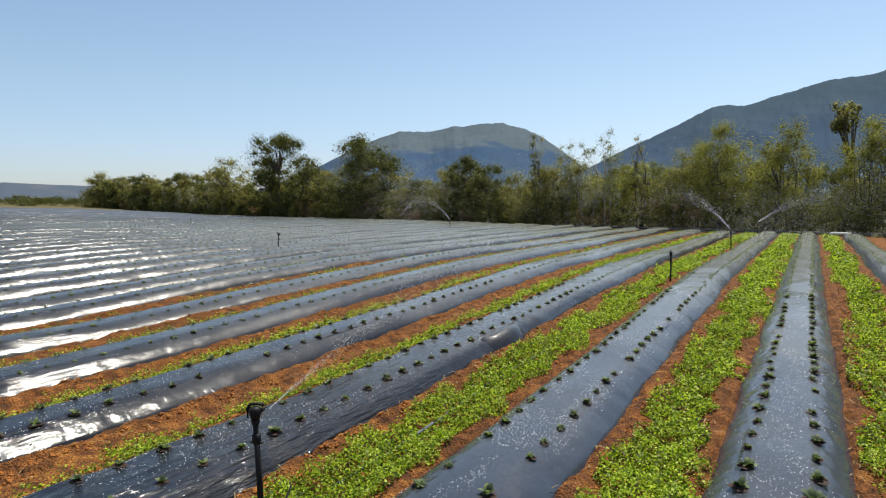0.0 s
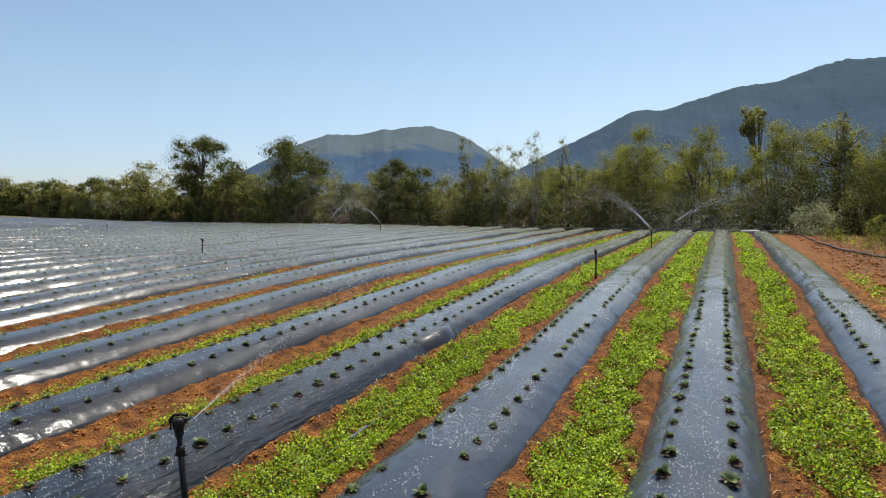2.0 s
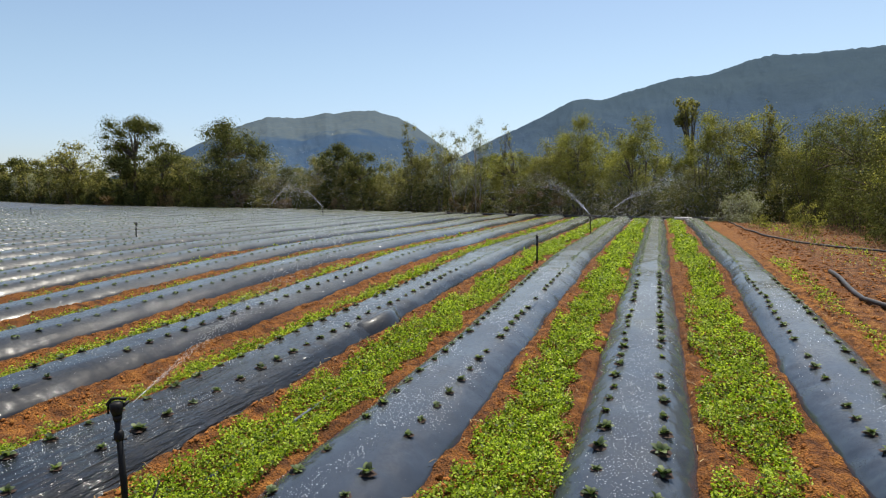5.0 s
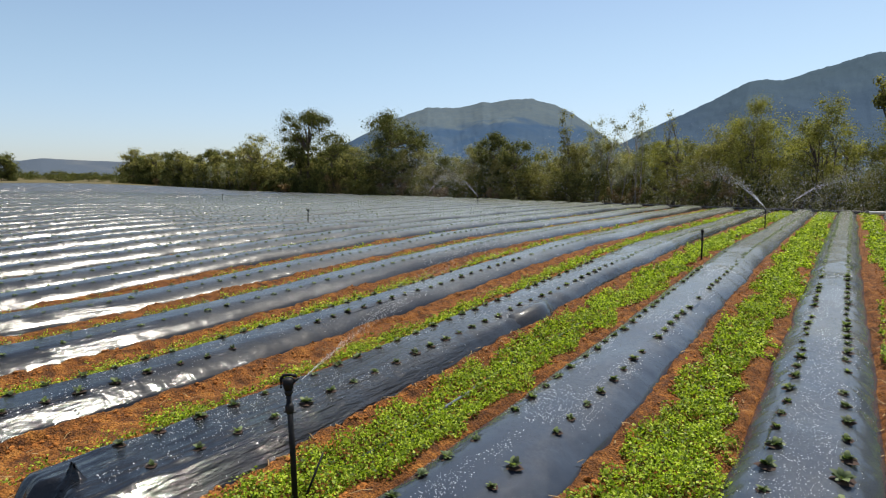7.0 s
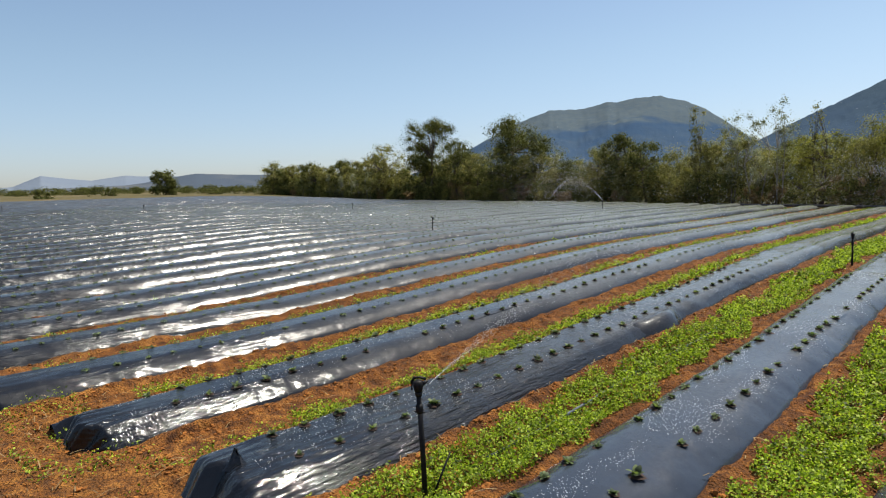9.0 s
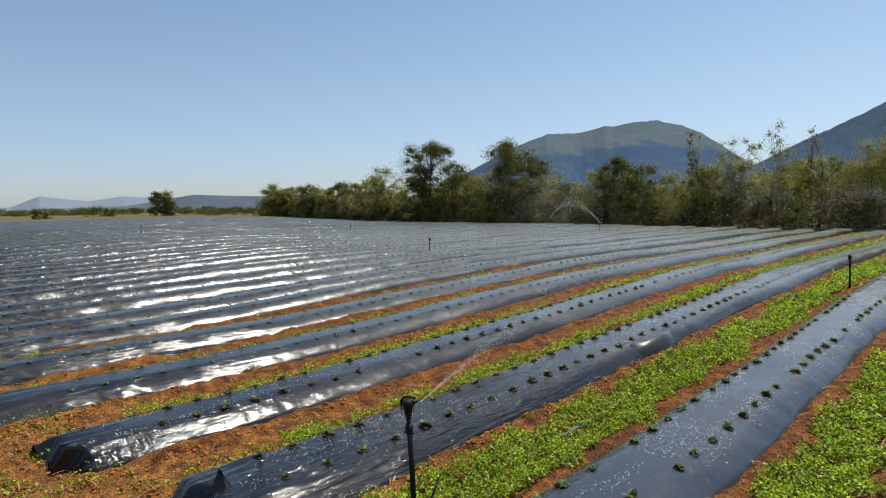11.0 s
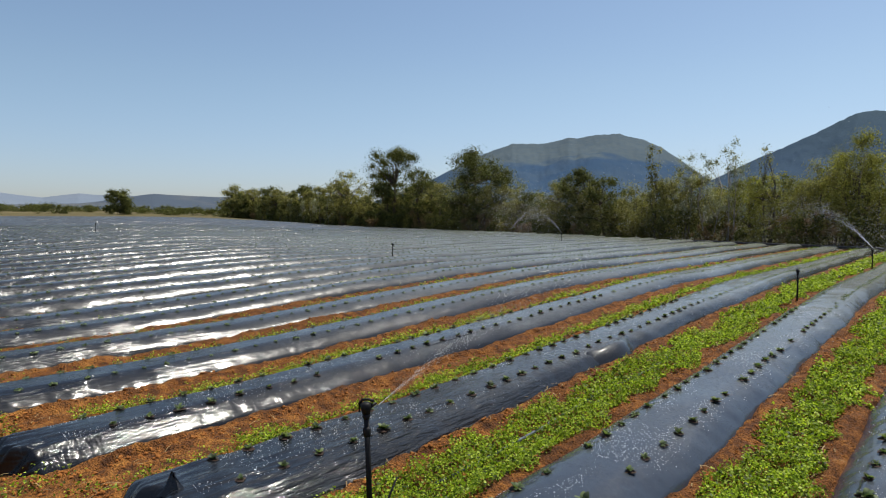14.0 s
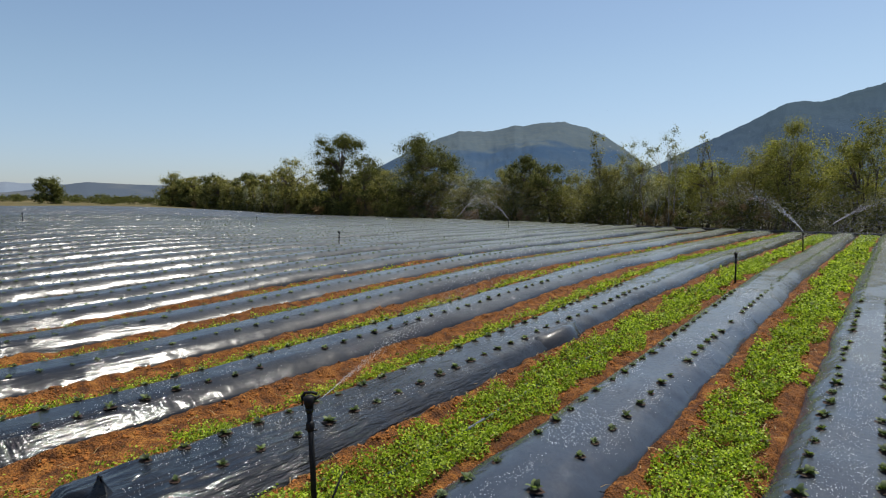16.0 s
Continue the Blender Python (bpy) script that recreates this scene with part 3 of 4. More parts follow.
def seedling(x, y, z, s, rng):
    root = thing("seedling", pose(x, y, z, 0, 0, rng.uniform(0, 360)) @ Matrix.Scale(s, 4), "small dark green seedling in a hole of the plastic film", "seedling", "seedlings in the beds")
    count = int(rng.integers(11, 17))
    for k in range(count):
        ob = new("leaf", LEAVES[int(rng.integers(4))])
        ob.parent = root
        ob.matrix_basis = pose(0, 0, 0.010, 0, 0, 360 * k / count + rng.uniform(-20, 20)) @ pose(0.008, 0, 0, rng.uniform(-25, 25), -rng.uniform(5, 60), 0) @ Matrix.Scale(rng.uniform(0.022, 0.048), 4)
    mesh_part("planting_hole", HOLE_MESH, root, "torn hole with soil darkened for the seedling's shadow")


# soil disc in the film hole, enlarged and darkened for the seedling's shadow
def hole_mesh():
    bm = bmesh.new()
    rim = [bm.verts.new((0.050 * (1 + 0.2 * math.sin(k * 2.1)) * math.cos(math.tau * k / 10), 0.044 * (1 + 0.2 * math.cos(k * 1.7)) * math.sin(math.tau * k / 10), 0.004)) for k in range(10)]
    mid = bm.verts.new((0, 0, 0.014))
    for k in range(10):
        bm.faces.new((rim[k], rim[(k + 1) % 10], mid))
    me = bpy.data.meshes.new("planting_hole")
    bm.to_mesh(me)
    bm.free()
    me.materials.append(HOLE)
    return me


HOLE_MESH = hole_mesh()
made = 0
for i, c in enumerate(BEDS[:40]):
    end = min(float(edge_y(c)) - 1.0, 44.0)
    far_v, far_f, count = [], [], 0
    for side in (-0.42, 0.42):
        y = bed_start(i) + 0.35 + rng.uniform(0, 0.1)
        while y < end:
            y += 0.262 * rng.uniform(0.88, 1.12)
            if rng.uniform() < 0.05:
                continue
            x0, y0, z0 = (float(v) for v in bed_surface(i, side + rng.uniform(-0.03, 0.03), y))
            s = rng.uniform(0.65, 1.1) * (1.2 if i == 1 and side > 0 and y < 5 else 1.08 if i == 1 else 1.0)
            if i < 5 and y < 9.6 and made < 300:
                seedling(x0, y0, z0, s, rng)
                made += 1
            else:
                v, f = seedling_arrays(rng, 8 if y < 16 else 5, 0.026)
                k = (0.66 if y < 16 else 0.76) * s
                far_v.append(v * k + np.array((x0, y0, z0)))
                far_f.append(f + count)
                count += len(v)
    if far_v:
        link("seedling_rows", mesh_of("seedling_rows", np.concatenate(far_v), np.concatenate(far_f), SEEDLING),
             "double row of dark green seedlings along the bed", "seedlings", "", "stuff")


# ---- loose film details on one bed ----
def film_sheet(name, rows, parent, label):
    """A small crumpled sheet of film from rows of points."""
    v = np.array(rows, float)
    v += 0.004 * np.random.default_rng(len(rows)).normal(size=v.shape)
    return mesh_part(name, mesh_of(name, v.reshape(-1, 3), grid_faces(v.shape[0], v.shape[1]), FILM), parent, label)


bed_roots = [o for o in scene.objects if o.name.startswith("planting_bed")]
third = bed_roots[3]
x0, y0, z0 = (float(v) for v in bed_surface(3, 0.02, 1.36))
rows = []
for a in np.linspace(0, math.tau, 13):
    rim = 0.085 + 0.02 * math.sin(3 * a)
    rows.append([(x0 + math.cos(a) * rim * k, y0 + math.sin(a) * rim * k * 0.8, z0 - 0.03 + 0.13 * (1 - k) ** 1.6) for k in (1.0, 0.7, 0.42, 0.2, 0.1, 0.12 + 0.03 * math.sin(2 * a))])
film_sheet("film_knot", rows, third, "gathered knot of black film")
rows = []
for k, y in enumerate(np.linspace(5.7, 6.7, 12)):
    h = math.sin(math.pi * k / 11)
    xa, _, za = (float(v) for v in bed_surface(3, 0.62, y))
    xb, _, zb = (float(v) for v in bed_surface(3, 1.0, y))
    rows.append([(xa + (xb - xa) * q + 0.11 * h * q, y, za + (zb - za) * q + 0.012 + 0.10 * h * math.sin(math.pi * q) ** 0.7) for q in np.linspace(0, 1, 7)])
film_sheet("film_fold", rows, third, "loose fold of film standing off the bed")


# ---- weeds between the beds ----
def weed_strip(left, right, y0, y1, dense, label, seed, gap=0.35, big=1.0, thin=0.0):
    rng = np.random.default_rng(seed)
    pts, nrm, size = [], [], []
    for a, b, per, s in ((y0, 4.5, 5200, 0.0205), (4.5, 9, 3100, 0.0255), (9, 16, 1700, 0.036), (16, 40, 520, 0.06)):
        a, b = max(a, y0), min(b, y1)
        if b <= a:
            continue
        k = int((right - left) * (b - a) * per * dense)
        x, y = rng.uniform(left, right, k), rng.uniform(a, b, k)
        mid, half = (left + right) / 2, (right - left) / 2
        border = 1 - np.abs(x - mid) / half
        keep = border + 0.55 * fractal(x * 3.3, y * 2.2, 3, seed) > gap * (0.6 + 0.5 * rng.uniform(size=k)) + thin * np.maximum(y - 7, 0)
        clump = fractal(x * 11, y * 11, 3, seed + 3)
        x, y, clump = x[keep], y[keep], clump[keep]
        h = np.abs(rng.normal(0.5, 0.38, len(x))) * (0.058 + 0.05 * clump)
        z = land(x, y) + soil_relief(x, y) + 0.006 + np.clip(h, 0.002, 0.10)
        pts.append(np.stack([x + drift(y), y, z], -1))
        q = rng.normal(size=(len(x), 3)) * 0.75 + np.array((0, 0, 1.0))
        nrm.append(q / np.linalg.norm(q, axis=1, keepdims=True))
        size.append(s * big * rng.uniform(0.6, 1.3, len(x)))
    if pts:
        v, f = leaves(np.concatenate(pts), np.concatenate(nrm), np.concatenate(size), rng, 0.36, 0.14)
        link("weeds", mesh_of("weeds", v, f, WEED), label, "weeds", "", "stuff")


BRIGHT = "bright green low weeds carpeting the path between beds"
THIN = "thin patchy green weeds on bare soil between beds"
weed_strip(0.28, 0.92, 1.0, 31, 2.0, BRIGHT, 101, 0.36, 1.0, 0.012)
weed_strip(-1.09, -0.44, 1.0, 32, 2.3, BRIGHT, 102, 0.18)
weed_strip(-2.68, -2.00, 1.3, 32, 2.1, BRIGHT, 103, 0.22)
weed_strip(-4.04, -3.62, 2.2, 33, 1.3, BRIGHT, 104, 0.44)
weed_strip(-3.86, -3.66, 1.2, 2.6, 0.6, THIN, 112, 0.45)
weed_strip(-5.60, -5.18, 1.6, 34, 0.9, THIN, 105, 0.62)
weed_strip(-7.20, -6.72, 1.3, 34, 0.6, THIN, 106, 0.70)
weed_strip(-8.78, -8.32, 1.5, 35, 0.5, THIN, 107, 0.78)
weed_strip(-10.25, -9.85, 1.5, 35, 0.4, THIN, 108, 0.8)
weed_strip(1.80, 2.25, 1.5, 13, 0.4, THIN, 109, 0.78)
weed_strip(-6.6, -3.4, 0.55, 1.25, 0.30, "small scattered weeds at the ends of the beds", 110, 0.75)
weed_strip(2.9, 4.6, 9.0, 30, 0.08, "low green and yellow weeds on the field verge", 111, 0.75, 1.0)

# ---- clods, pebbles and straw ----
def scatter(name, x, y, size, mat, label, category, rng, squash=0.7, raise_by=0.0):
    t = (1 + 5 ** 0.5) / 2
    base = np.array([(-1, t, 0), (1, t, 0), (-1, -t, 0), (1, -t, 0), (0, -1, t), (0, 1, t), (0, -1, -t), (0, 1, -t), (t, 0, -1), (t, 0, 1), (-t, 0, -1), (-t, 0, 1)]) / 1.9
    tri = np.array([(0, 11, 5), (0, 5, 1), (0, 1, 7), (0, 7, 10), (0, 10, 11), (1, 5, 9), (5, 11, 4), (11, 10, 2), (10, 7, 6), (7, 1, 8),
                    (3, 9, 4), (3, 4, 2), (3, 2, 6), (3, 6, 8), (3, 8, 9), (4, 9, 5), (2, 4, 11), (6, 2, 10), (8, 6, 7), (9, 8, 1)])
    k = len(x)
    v = base[None] * rng.uniform(0.65, 1.25, (k, 12, 1)) * size[:, None, None] * rng.uniform(0.7, 1.2, (k, 1, 3))
    v[..., 2] *= squash
    z = land(x, y) + soil_relief(x, y) + raise_by + size * 0.15
    v += np.stack([x, y, z], -1)[:, None, :]
    f = tri[None] + 12 * np.arange(k)[:, None, None]
    link(name, mesh_of(name, v.reshape(-1, 3), f.reshape(-1, 3), mat, True), label, category, "", "stuff")


rng = np.random.default_rng(77)
cx, cy = [], []
for i, c in enumerate(BEDS[:9]):
    for side in (-1, 1):
        k = 900 if i < 6 else 350
        y = bed_start(i) + 0.1 + 13 * rng.uniform(size=k) ** 1.6
        cx.append(c + drift(y) + side * (0.47 + 0.085 * np.abs(rng.normal(size=k))))
        cy.append(y)
k = 2600
cx.append(rng.uniform(-8, 3.5, k))
cy.append(rng.uniform(0.25, 1.4, k))
k = 2200
cx.append(rng.uniform(1.85, 4.5, k))
cy.append(2 + 18 * rng.uniform(size=k) ** 1.5)
cx, cy = np.concatenate(cx), np.concatenate(cy)
scatter("soil_clods", cx, cy, 0.005 + 0.016 * rng.uniform(size=len(cx)) ** 2.5, CLOD, "crumbly reddish-brown clods along the film edges", "soil", rng)
k = 3200
vx, vy = 1.95 + 2.9 * rng.uniform(size=k) ** 1.2, 3 + 24 * rng.uniform(size=k) ** 1.3
scatter("soil_clods", vx, vy, 0.010 + 0.035 * rng.uniform(size=k) ** 2.5, CLOD, "rough red-brown clods on the trodden verge", "soil", rng)
px, py = rng.uniform(-7, 4, 90), 0.4 + 14 * rng.uniform(size=90) ** 1.6
keep = np.min([np.abs(px - c - drift(py)) for c in BEDS[:8]], axis=0) > 0.46
scatter("pebbles", px[keep], py[keep], 0.012 + 0.02 * rng.uniform(size=keep.sum()) ** 2, PEBBLE, "pale stones lying on the soil", "stones", rng)


def straw(x, y, long, label, rng, up=0.12):
    k = len(x)
    z = land(x, y) + soil_relief(x, y) + 0.012
    a = rng.uniform(0, math.tau, k)
    d = np.stack([np.cos(a), np.sin(a), up * np.abs(rng.normal(size=k))], -1) * long[:, None]
    s = np.stack([-np.sin(a), np.cos(a), np.zeros(k)], -1) * 0.003
    p = np.stack([x, y, z], -1)
    mid = p + d * 0.5 + np.array((0, 0, 0.01))
    v = np.stack([p - s, p + s, mid + s, mid - s, p + d + s, p + d - s], 1).reshape(-1, 3)
    i = 6 * np.arange(k)[:, None]
    f = np.concatenate([i + np.array((0, 1, 2, 3)), i + np.array((3, 2, 4, 5))])
    link("straw", mesh_of("straw", v, f, STRAW, True), label, "straw", "", "stuff")


k = 170
straw(rng.uniform(-7.5, -3.3, k), rng.uniform(0.3, 1.5, k), rng.uniform(0.04, 0.15, k), "dry straw and twigs scattered at the bed ends", rng)
k = 420
y = rng.uniform(1.2, 9, k)
straw(rng.choice([0.24, -0.6, -1.2, -2.1, -2.75, -4.15, -5.6, 1.85], k) + drift(y) + rng.normal(0, 0.04, k), y, rng.uniform(0.03, 0.12, k), "bits of dry stalk along the film edges", rng)
k = 1500
straw(rng.uniform(2.6, 5.0, k), rng.uniform(6, 30, k), rng.uniform(0.06, 0.25, k), "dry grass stalks on the verge", rng, 0.8)


# ---- beads of water on the film ----
rng = np.random.default_rng(31)
bead_x, bead_y, bead_z = [], [], []
for i, k in ((0, 6000), (1, 10000), (2, 17000), (3, 9000), (4, 5000)):
    y = bed_start(i) + 0.4 + 8.5 * rng.uniform(size=k) ** 1.3
    u = np.clip(rng.choice([-0.42, 0.0, 0.42], k, p=[0.35, 0.25, 0.4]) + rng.normal(0, 0.17, k), -0.9, 0.9)
    keep = fractal(u * 2.2 + i * 9, y * 1.9, 3, 61) > rng.uniform(-0.3, 0.5, k)
    x, y, z = bed_surface(i, u[keep], y[keep])
    bead_x.append(x), bead_y.append(y), bead_z.append(z)
bead = np.stack([np.concatenate(bead_x), np.concatenate(bead_y), np.concatenate(bead_z)], -1)
octa = np.array([(1, 0, 0), (0, 1, 0), (-1, 0, 0), (0, -1, 0), (0, 0, 0.7)])
sides = np.array([(0, 1, 4), (1, 2, 4), (2, 3, 4), (3, 0, 4)])
size = 0.0009 + 0.0036 * rng.uniform(size=len(bead)) ** 3
link("water_drops", mesh_of("water_drops", (bead[:, None] + octa[None] * size[:, None, None]).reshape(-1, 3),
     (sides[None] + 5 * np.arange(len(bead))[:, None, None]).reshape(-1, 3), WATER), "small water drops beaded on the film, white for glints", "water drops", "", "stuff")


# ---- sprinklers ----
def sprinkler_parts(root, tall, detailed):
    sides, fat = (10, 1.15) if detailed else (6, 1.2)
    part("riser", tube(bmesh.new(), [(0, 0, -0.1), (0.004, 0, tall * 0.5), (0, 0, tall)], [0.013 * fat, 0.0125 * fat, 0.012 * fat], sides), BLACK_PLASTIC, root)
    bm = bmesh.new()
    tube(bm, [(0, 0, tall - 0.10), (0, 0, tall - 0.085), (0, 0, tall - 0.06), (0, 0, tall - 0.045)], [0.014, 0.021, 0.021, 0.014], sides)
    for sgn in (-1, 1):
        tube(bm, [(0, 0, tall - 0.095), (sgn * 0.03, 0.004, tall - 0.092)], [0.007, 0.005], 6)
    part("clamp", bm, BLACK_PLASTIC, root)
    bm = bmesh.new()
    tube(bm, [(0, 0, tall - 0.01), (0, 0, tall + 0.008), (0, 0, tall + 0.02)], [0.012, 0.02, 0.02], sides)
    tube(bm, [(0, 0, tall + 0.018), (0, 0, tall + 0.05), (0, 0, tall + 0.075), (0, 0, tall + 0.085)], [0.018, 0.027, 0.029, 0.016], sides)
    head = part("sprinkler_head", bm, BLACK_PLASTIC, root)
    part("nozzle", tube(bmesh.new(), [(0, 0, tall + 0.05), (0.02, 0.012, tall + 0.06), (0.045, 0.026, tall + 0.078)], [0.012, 0.010, 0.006], 8), BLACK_PLASTIC, head)
    bm = bmesh.new()
    tube(bm, [(-0.036, -0.004, tall + 0.03), (-0.036, 0, tall + 0.075), (-0.02, 0, tall + 0.096), (0.012, 0.006, tall + 0.098), (0.036, 0.018, tall + 0.088)], [0.006, 0.009, 0.008, 0.007, 0.009], 6)
    part("swing_arm", bm, BLACK_PLASTIC, head)


def sprinkler(x, y, tall, lean, turn, detailed=False, label="black plastic sprinkler on a thin riser pipe"):
    root = thing("sprinkler", pose(x, y, float(land(x, y)), lean[0], lean[1], turn), label, "sprinkler", "sprinklers in the field")
    sprinkler_parts(root, tall, detailed)
    return root


near_sprinkler = sprinkler(-2.28, 1.99, 0.585, (-1.5, -2.5), 20, True, "black sprinkler on a riser tied to a short stake")
bm = bmesh.new()
tube(bm, [(0.01, 0.012, -0.05), (0.06, 0.06, 0.10), (0.105, 0.115, 0.24)], [0.007, 0.006, 0.005], 7)
part("stake", bm, BLACK_PLASTIC, near_sprinkler, "thin leaning black stake")
near_sprinkler.matrix_basis = near_sprinkler.matrix_basis @ Matrix.Diagonal((1.06, 1.06, 1.0, 1.0))
far_sprinkler = sprinkler(-2.2, 11.1, 0.46, (0, 0), 70)
for x, y, turn, s in ((-2.26, 19.6, 20, 1.0), (-2.3, 28.2, 140, 1.0), (-13.8, 13.4, 200, 1.0), (-16.75, 28.4, 50, 1.1), (-34.6, 26.2, 90, 1.1), (-36.5, 13.2, 10, 1.2),
                      (-13.75, 2.15, 300, 1.18), (-52, 9.5, 120, 1.2), (-30, 43.0, 70, 1.0)):
    copy_thing(far_sprinkler, pose(x, y, float(land(x, y)), turn * 0.007, 0, turn) @ Matrix.Scale(s, 4))

# ---- hoses and pipes ----
def hose(name, pts, r, mat, label, category="hose", lift=1.0):
    way = []
    for (x0, y0), (x1, y1) in zip(pts, pts[1:]):
        k = max(2, int(math.hypot(x1 - x0, y1 - y0) / 0.35))
        way += [(x0 + (x1 - x0) * j / k, y0 + (y1 - y0) * j / k) for j in range(k)]
    way.append(pts[-1])
    way = [(x + 0.03 * math.sin(j * 0.9), y) for j, (x, y) in enumerate(way)]
    p = [(x, y, float(land(x, y)) + r * lift + 0.012) for x, y in way]
    me = bpy.data.meshes.new(name)
    tube(bm := bmesh.new(), p, r, 10)
    bm.to_mesh(me)
    bm.free()
    me.materials.append(mat)
    return link(name, me, label, category)


hose("hose", [(2.3, 29.5), (2.35, 23), (2.6, 19.2), (3.0, 17.2), (3.5, 15.9), (4.4, 14.7), (6.5, 13.6)], 0.024, PIPE, "black irrigation hose lying along the verge")
hose("hose", [(2.42, 11.2), (2.36, 10.1), (2.34, 8.9), (2.55, 8.2), (3.2, 7.3), (4.5, 6.4)], 0.03, PIPE, "thick grey-black hose curving over bare soil")
hose("hose", [(-2.36, 2.6), (-2.42, 3.6), (-2.44, 5.2), (-2.5, 6.6)], 0.011, GREY_HOSE, "thin grey-blue hose half hidden in weeds", "hose", 0.3)
far_end = [(3.4, 29.2), (1.2, 29.6), (-1.5, 30.6), (-6, 32.6), (-14, 36.2)]
hose("pipe", far_end, 0.06, PIPE, "dark supply pipe laid along the far ends of beds", "pipe", 1.5)
hose("pipe", [(0.2, 28.7), (0.85, 28.6)], 0.06, WHITE_PIPE, "short pale pipe end at the head of a bed", "pipe", 2.2)

# ---- trees and shrubs ----
def tree(name, x, y, tall, wide, kind, mat, seed, label, bark=None, leaf=0.13, count=2600, sink=0.0):
    """A trunk with limbs and a crown of many small leaves in uneven clumps."""
    rng = np.random.default_rng(seed)
    root = thing(name, pose(x, y, float(land(x, y)) - sink, 0, 0, float(rng.uniform(0, 360))), label, name, "trees and shrubs behind the field")
    r = wide / 2
    count = int(count * 2.0)
    leaf *= 0.72
    stems = {"broad": 1, "crown": 1, "shrub": 6, "upright": 5, "sparse": 2, "reed": 7, "tuft": 1}[kind]
    lobes = {"broad": 54, "crown": 36, "shrub": 36, "upright": 36, "sparse": 26, "reed": 20, "tuft": 22}[kind]
    a = rng.uniform(0, math.tau, lobes)
    if kind == "broad":
        h = rng.uniform(0.1, 1.0, lobes) ** 0.75
        out = np.sqrt(np.clip(1 - np.abs((h - 0.45) / 0.56) ** 2.4, 0.02, 1)) * rng.uniform(0.35, 0.95, lobes)
        spread_by = 0.15
    elif kind == "crown":
        h = rng.uniform(0.36, 1.0, lobes)
        out = np.sqrt(np.clip(1 - ((h - 0.66) / 0.36) ** 2, 0.02, 1)) * rng.uniform(0.2, 0.95, lobes)
        spread_by = 0.15
    elif kind == "tuft":
        h = rng.uniform(0.79, 1.0, lobes)
        out = np.clip((h - 0.72) / 0.2, 0.1, 1) * rng.uniform(0.25, 1.0, lobes)
        spread_by = 0.12
    elif kind == "shrub":
        h = rng.uniform(0.05, 0.97, lobes)
        out = np.sqrt(np.clip(1 - (h * 0.9) ** 2.2, 0.02, 1)) * rng.uniform(0.25, 1.0, lobes)
        spread_by = 0.2
    elif kind == "upright":
        h = rng.uniform(0.08, 1.0, lobes)
        out = (0.25 + 0.75 * np.sin(np.pi * np.clip(h * 0.8 + 0.15, 0, 1))) * rng.uniform(0.2, 1.0, lobes)
        spread_by = 0.15
    elif kind == "sparse":
        h = rng.uniform(0.25, 1.0, lobes)
        out = (1.05 - 0.55 * h) * rng.uniform(0.15, 0.95, lobes)
        spread_by = 0.13
    else:
        h = rng.uniform(0.1, 0.9, lobes)
        out = rng.uniform(0.1, 1.0, lobes)
        spread_by = 0.12
    cen = np.stack([np.cos(a) * out * r, np.sin(a) * out * r, h * tall * 0.97], -1)
    bm = bmesh.new()
    thick = 0.022 * tall if stems == 1 else 0.0065 * tall
    tips = []
    for k in range(stems):
        b = math.tau * k / stems + rng.uniform(-0.4, 0.4)
        lean = 0.0 if stems == 1 else rng.uniform(0.15, 0.55) * r
        top = np.array((math.cos(b) * lean, math.sin(b) * lean, tall * rng.uniform(0.7, 0.93)))
        base = np.array((math.cos(b), math.sin(b), 0)) * (0 if stems == 1 else 0.12 * r)
        bend = rng.normal(size=3) * np.array((0.05, 0.05, 0)) * tall
        pts = [base + np.array((0, 0, -0.2)), base * 0.7 + top * 0.3 + bend * 0.6, base * 0.35 + top * 0.65 + bend, top]
        tube(bm, [tuple(p) for p in pts], [thick, thick * 0.8, thick * 0.5, thick * 0.15], 6)
        tips.append(pts)
    for k in range(0, lobes, 2 if kind != "sparse" else 1):
        pts = tips[k % stems]
        at = pts[1] if cen[k][2] < tall * 0.5 else pts[2]
        tube(bm, [tuple(at), tuple((at + cen[k]) / 2 + np.array((0, 0, 0.03 * tall))), tuple(cen[k])], [thick * 0.42, thick * 0.25, thick * 0.08], 4, False)
    part("trunk", bm, bark or BARK, root)
    share = rng.uniform(0.5, 1.5, lobes)
    which = rng.choice(lobes, count, p=share / share.sum())
    s = rng.uniform(0.6, 1.3, lobes)[which, None]
    squash = np.array((1, 1, 0.75 if kind in ("broad", "crown", "shrub") else 1.1))
    off = rng.normal(size=(count, 3))
    off *= (rng.uniform(size=(count, 1)) ** 1.1) / (np.linalg.norm(off, axis=1, keepdims=True) + 1e-6) * 1.7
    pts = cen[which] + off * squash * s * spread_by * (wide * 0.55 + 0.12 * tall)
    pts[:, 2] = np.maximum(pts[:, 2], 0.04)
    nrm = off * 1.0 + rng.normal(size=(count, 3)) * 0.5 + np.array((0, 0, 0.35))
    nrm /= np.linalg.norm(nrm, axis=1, keepdims=True)
    v, f = leaves(pts, nrm, leaf * rng.uniform(0.6, 1.4, count), rng, 0.36, 0.15)
    mesh_part("crown", mesh_of("crown", v, f, mat), root)
    return root


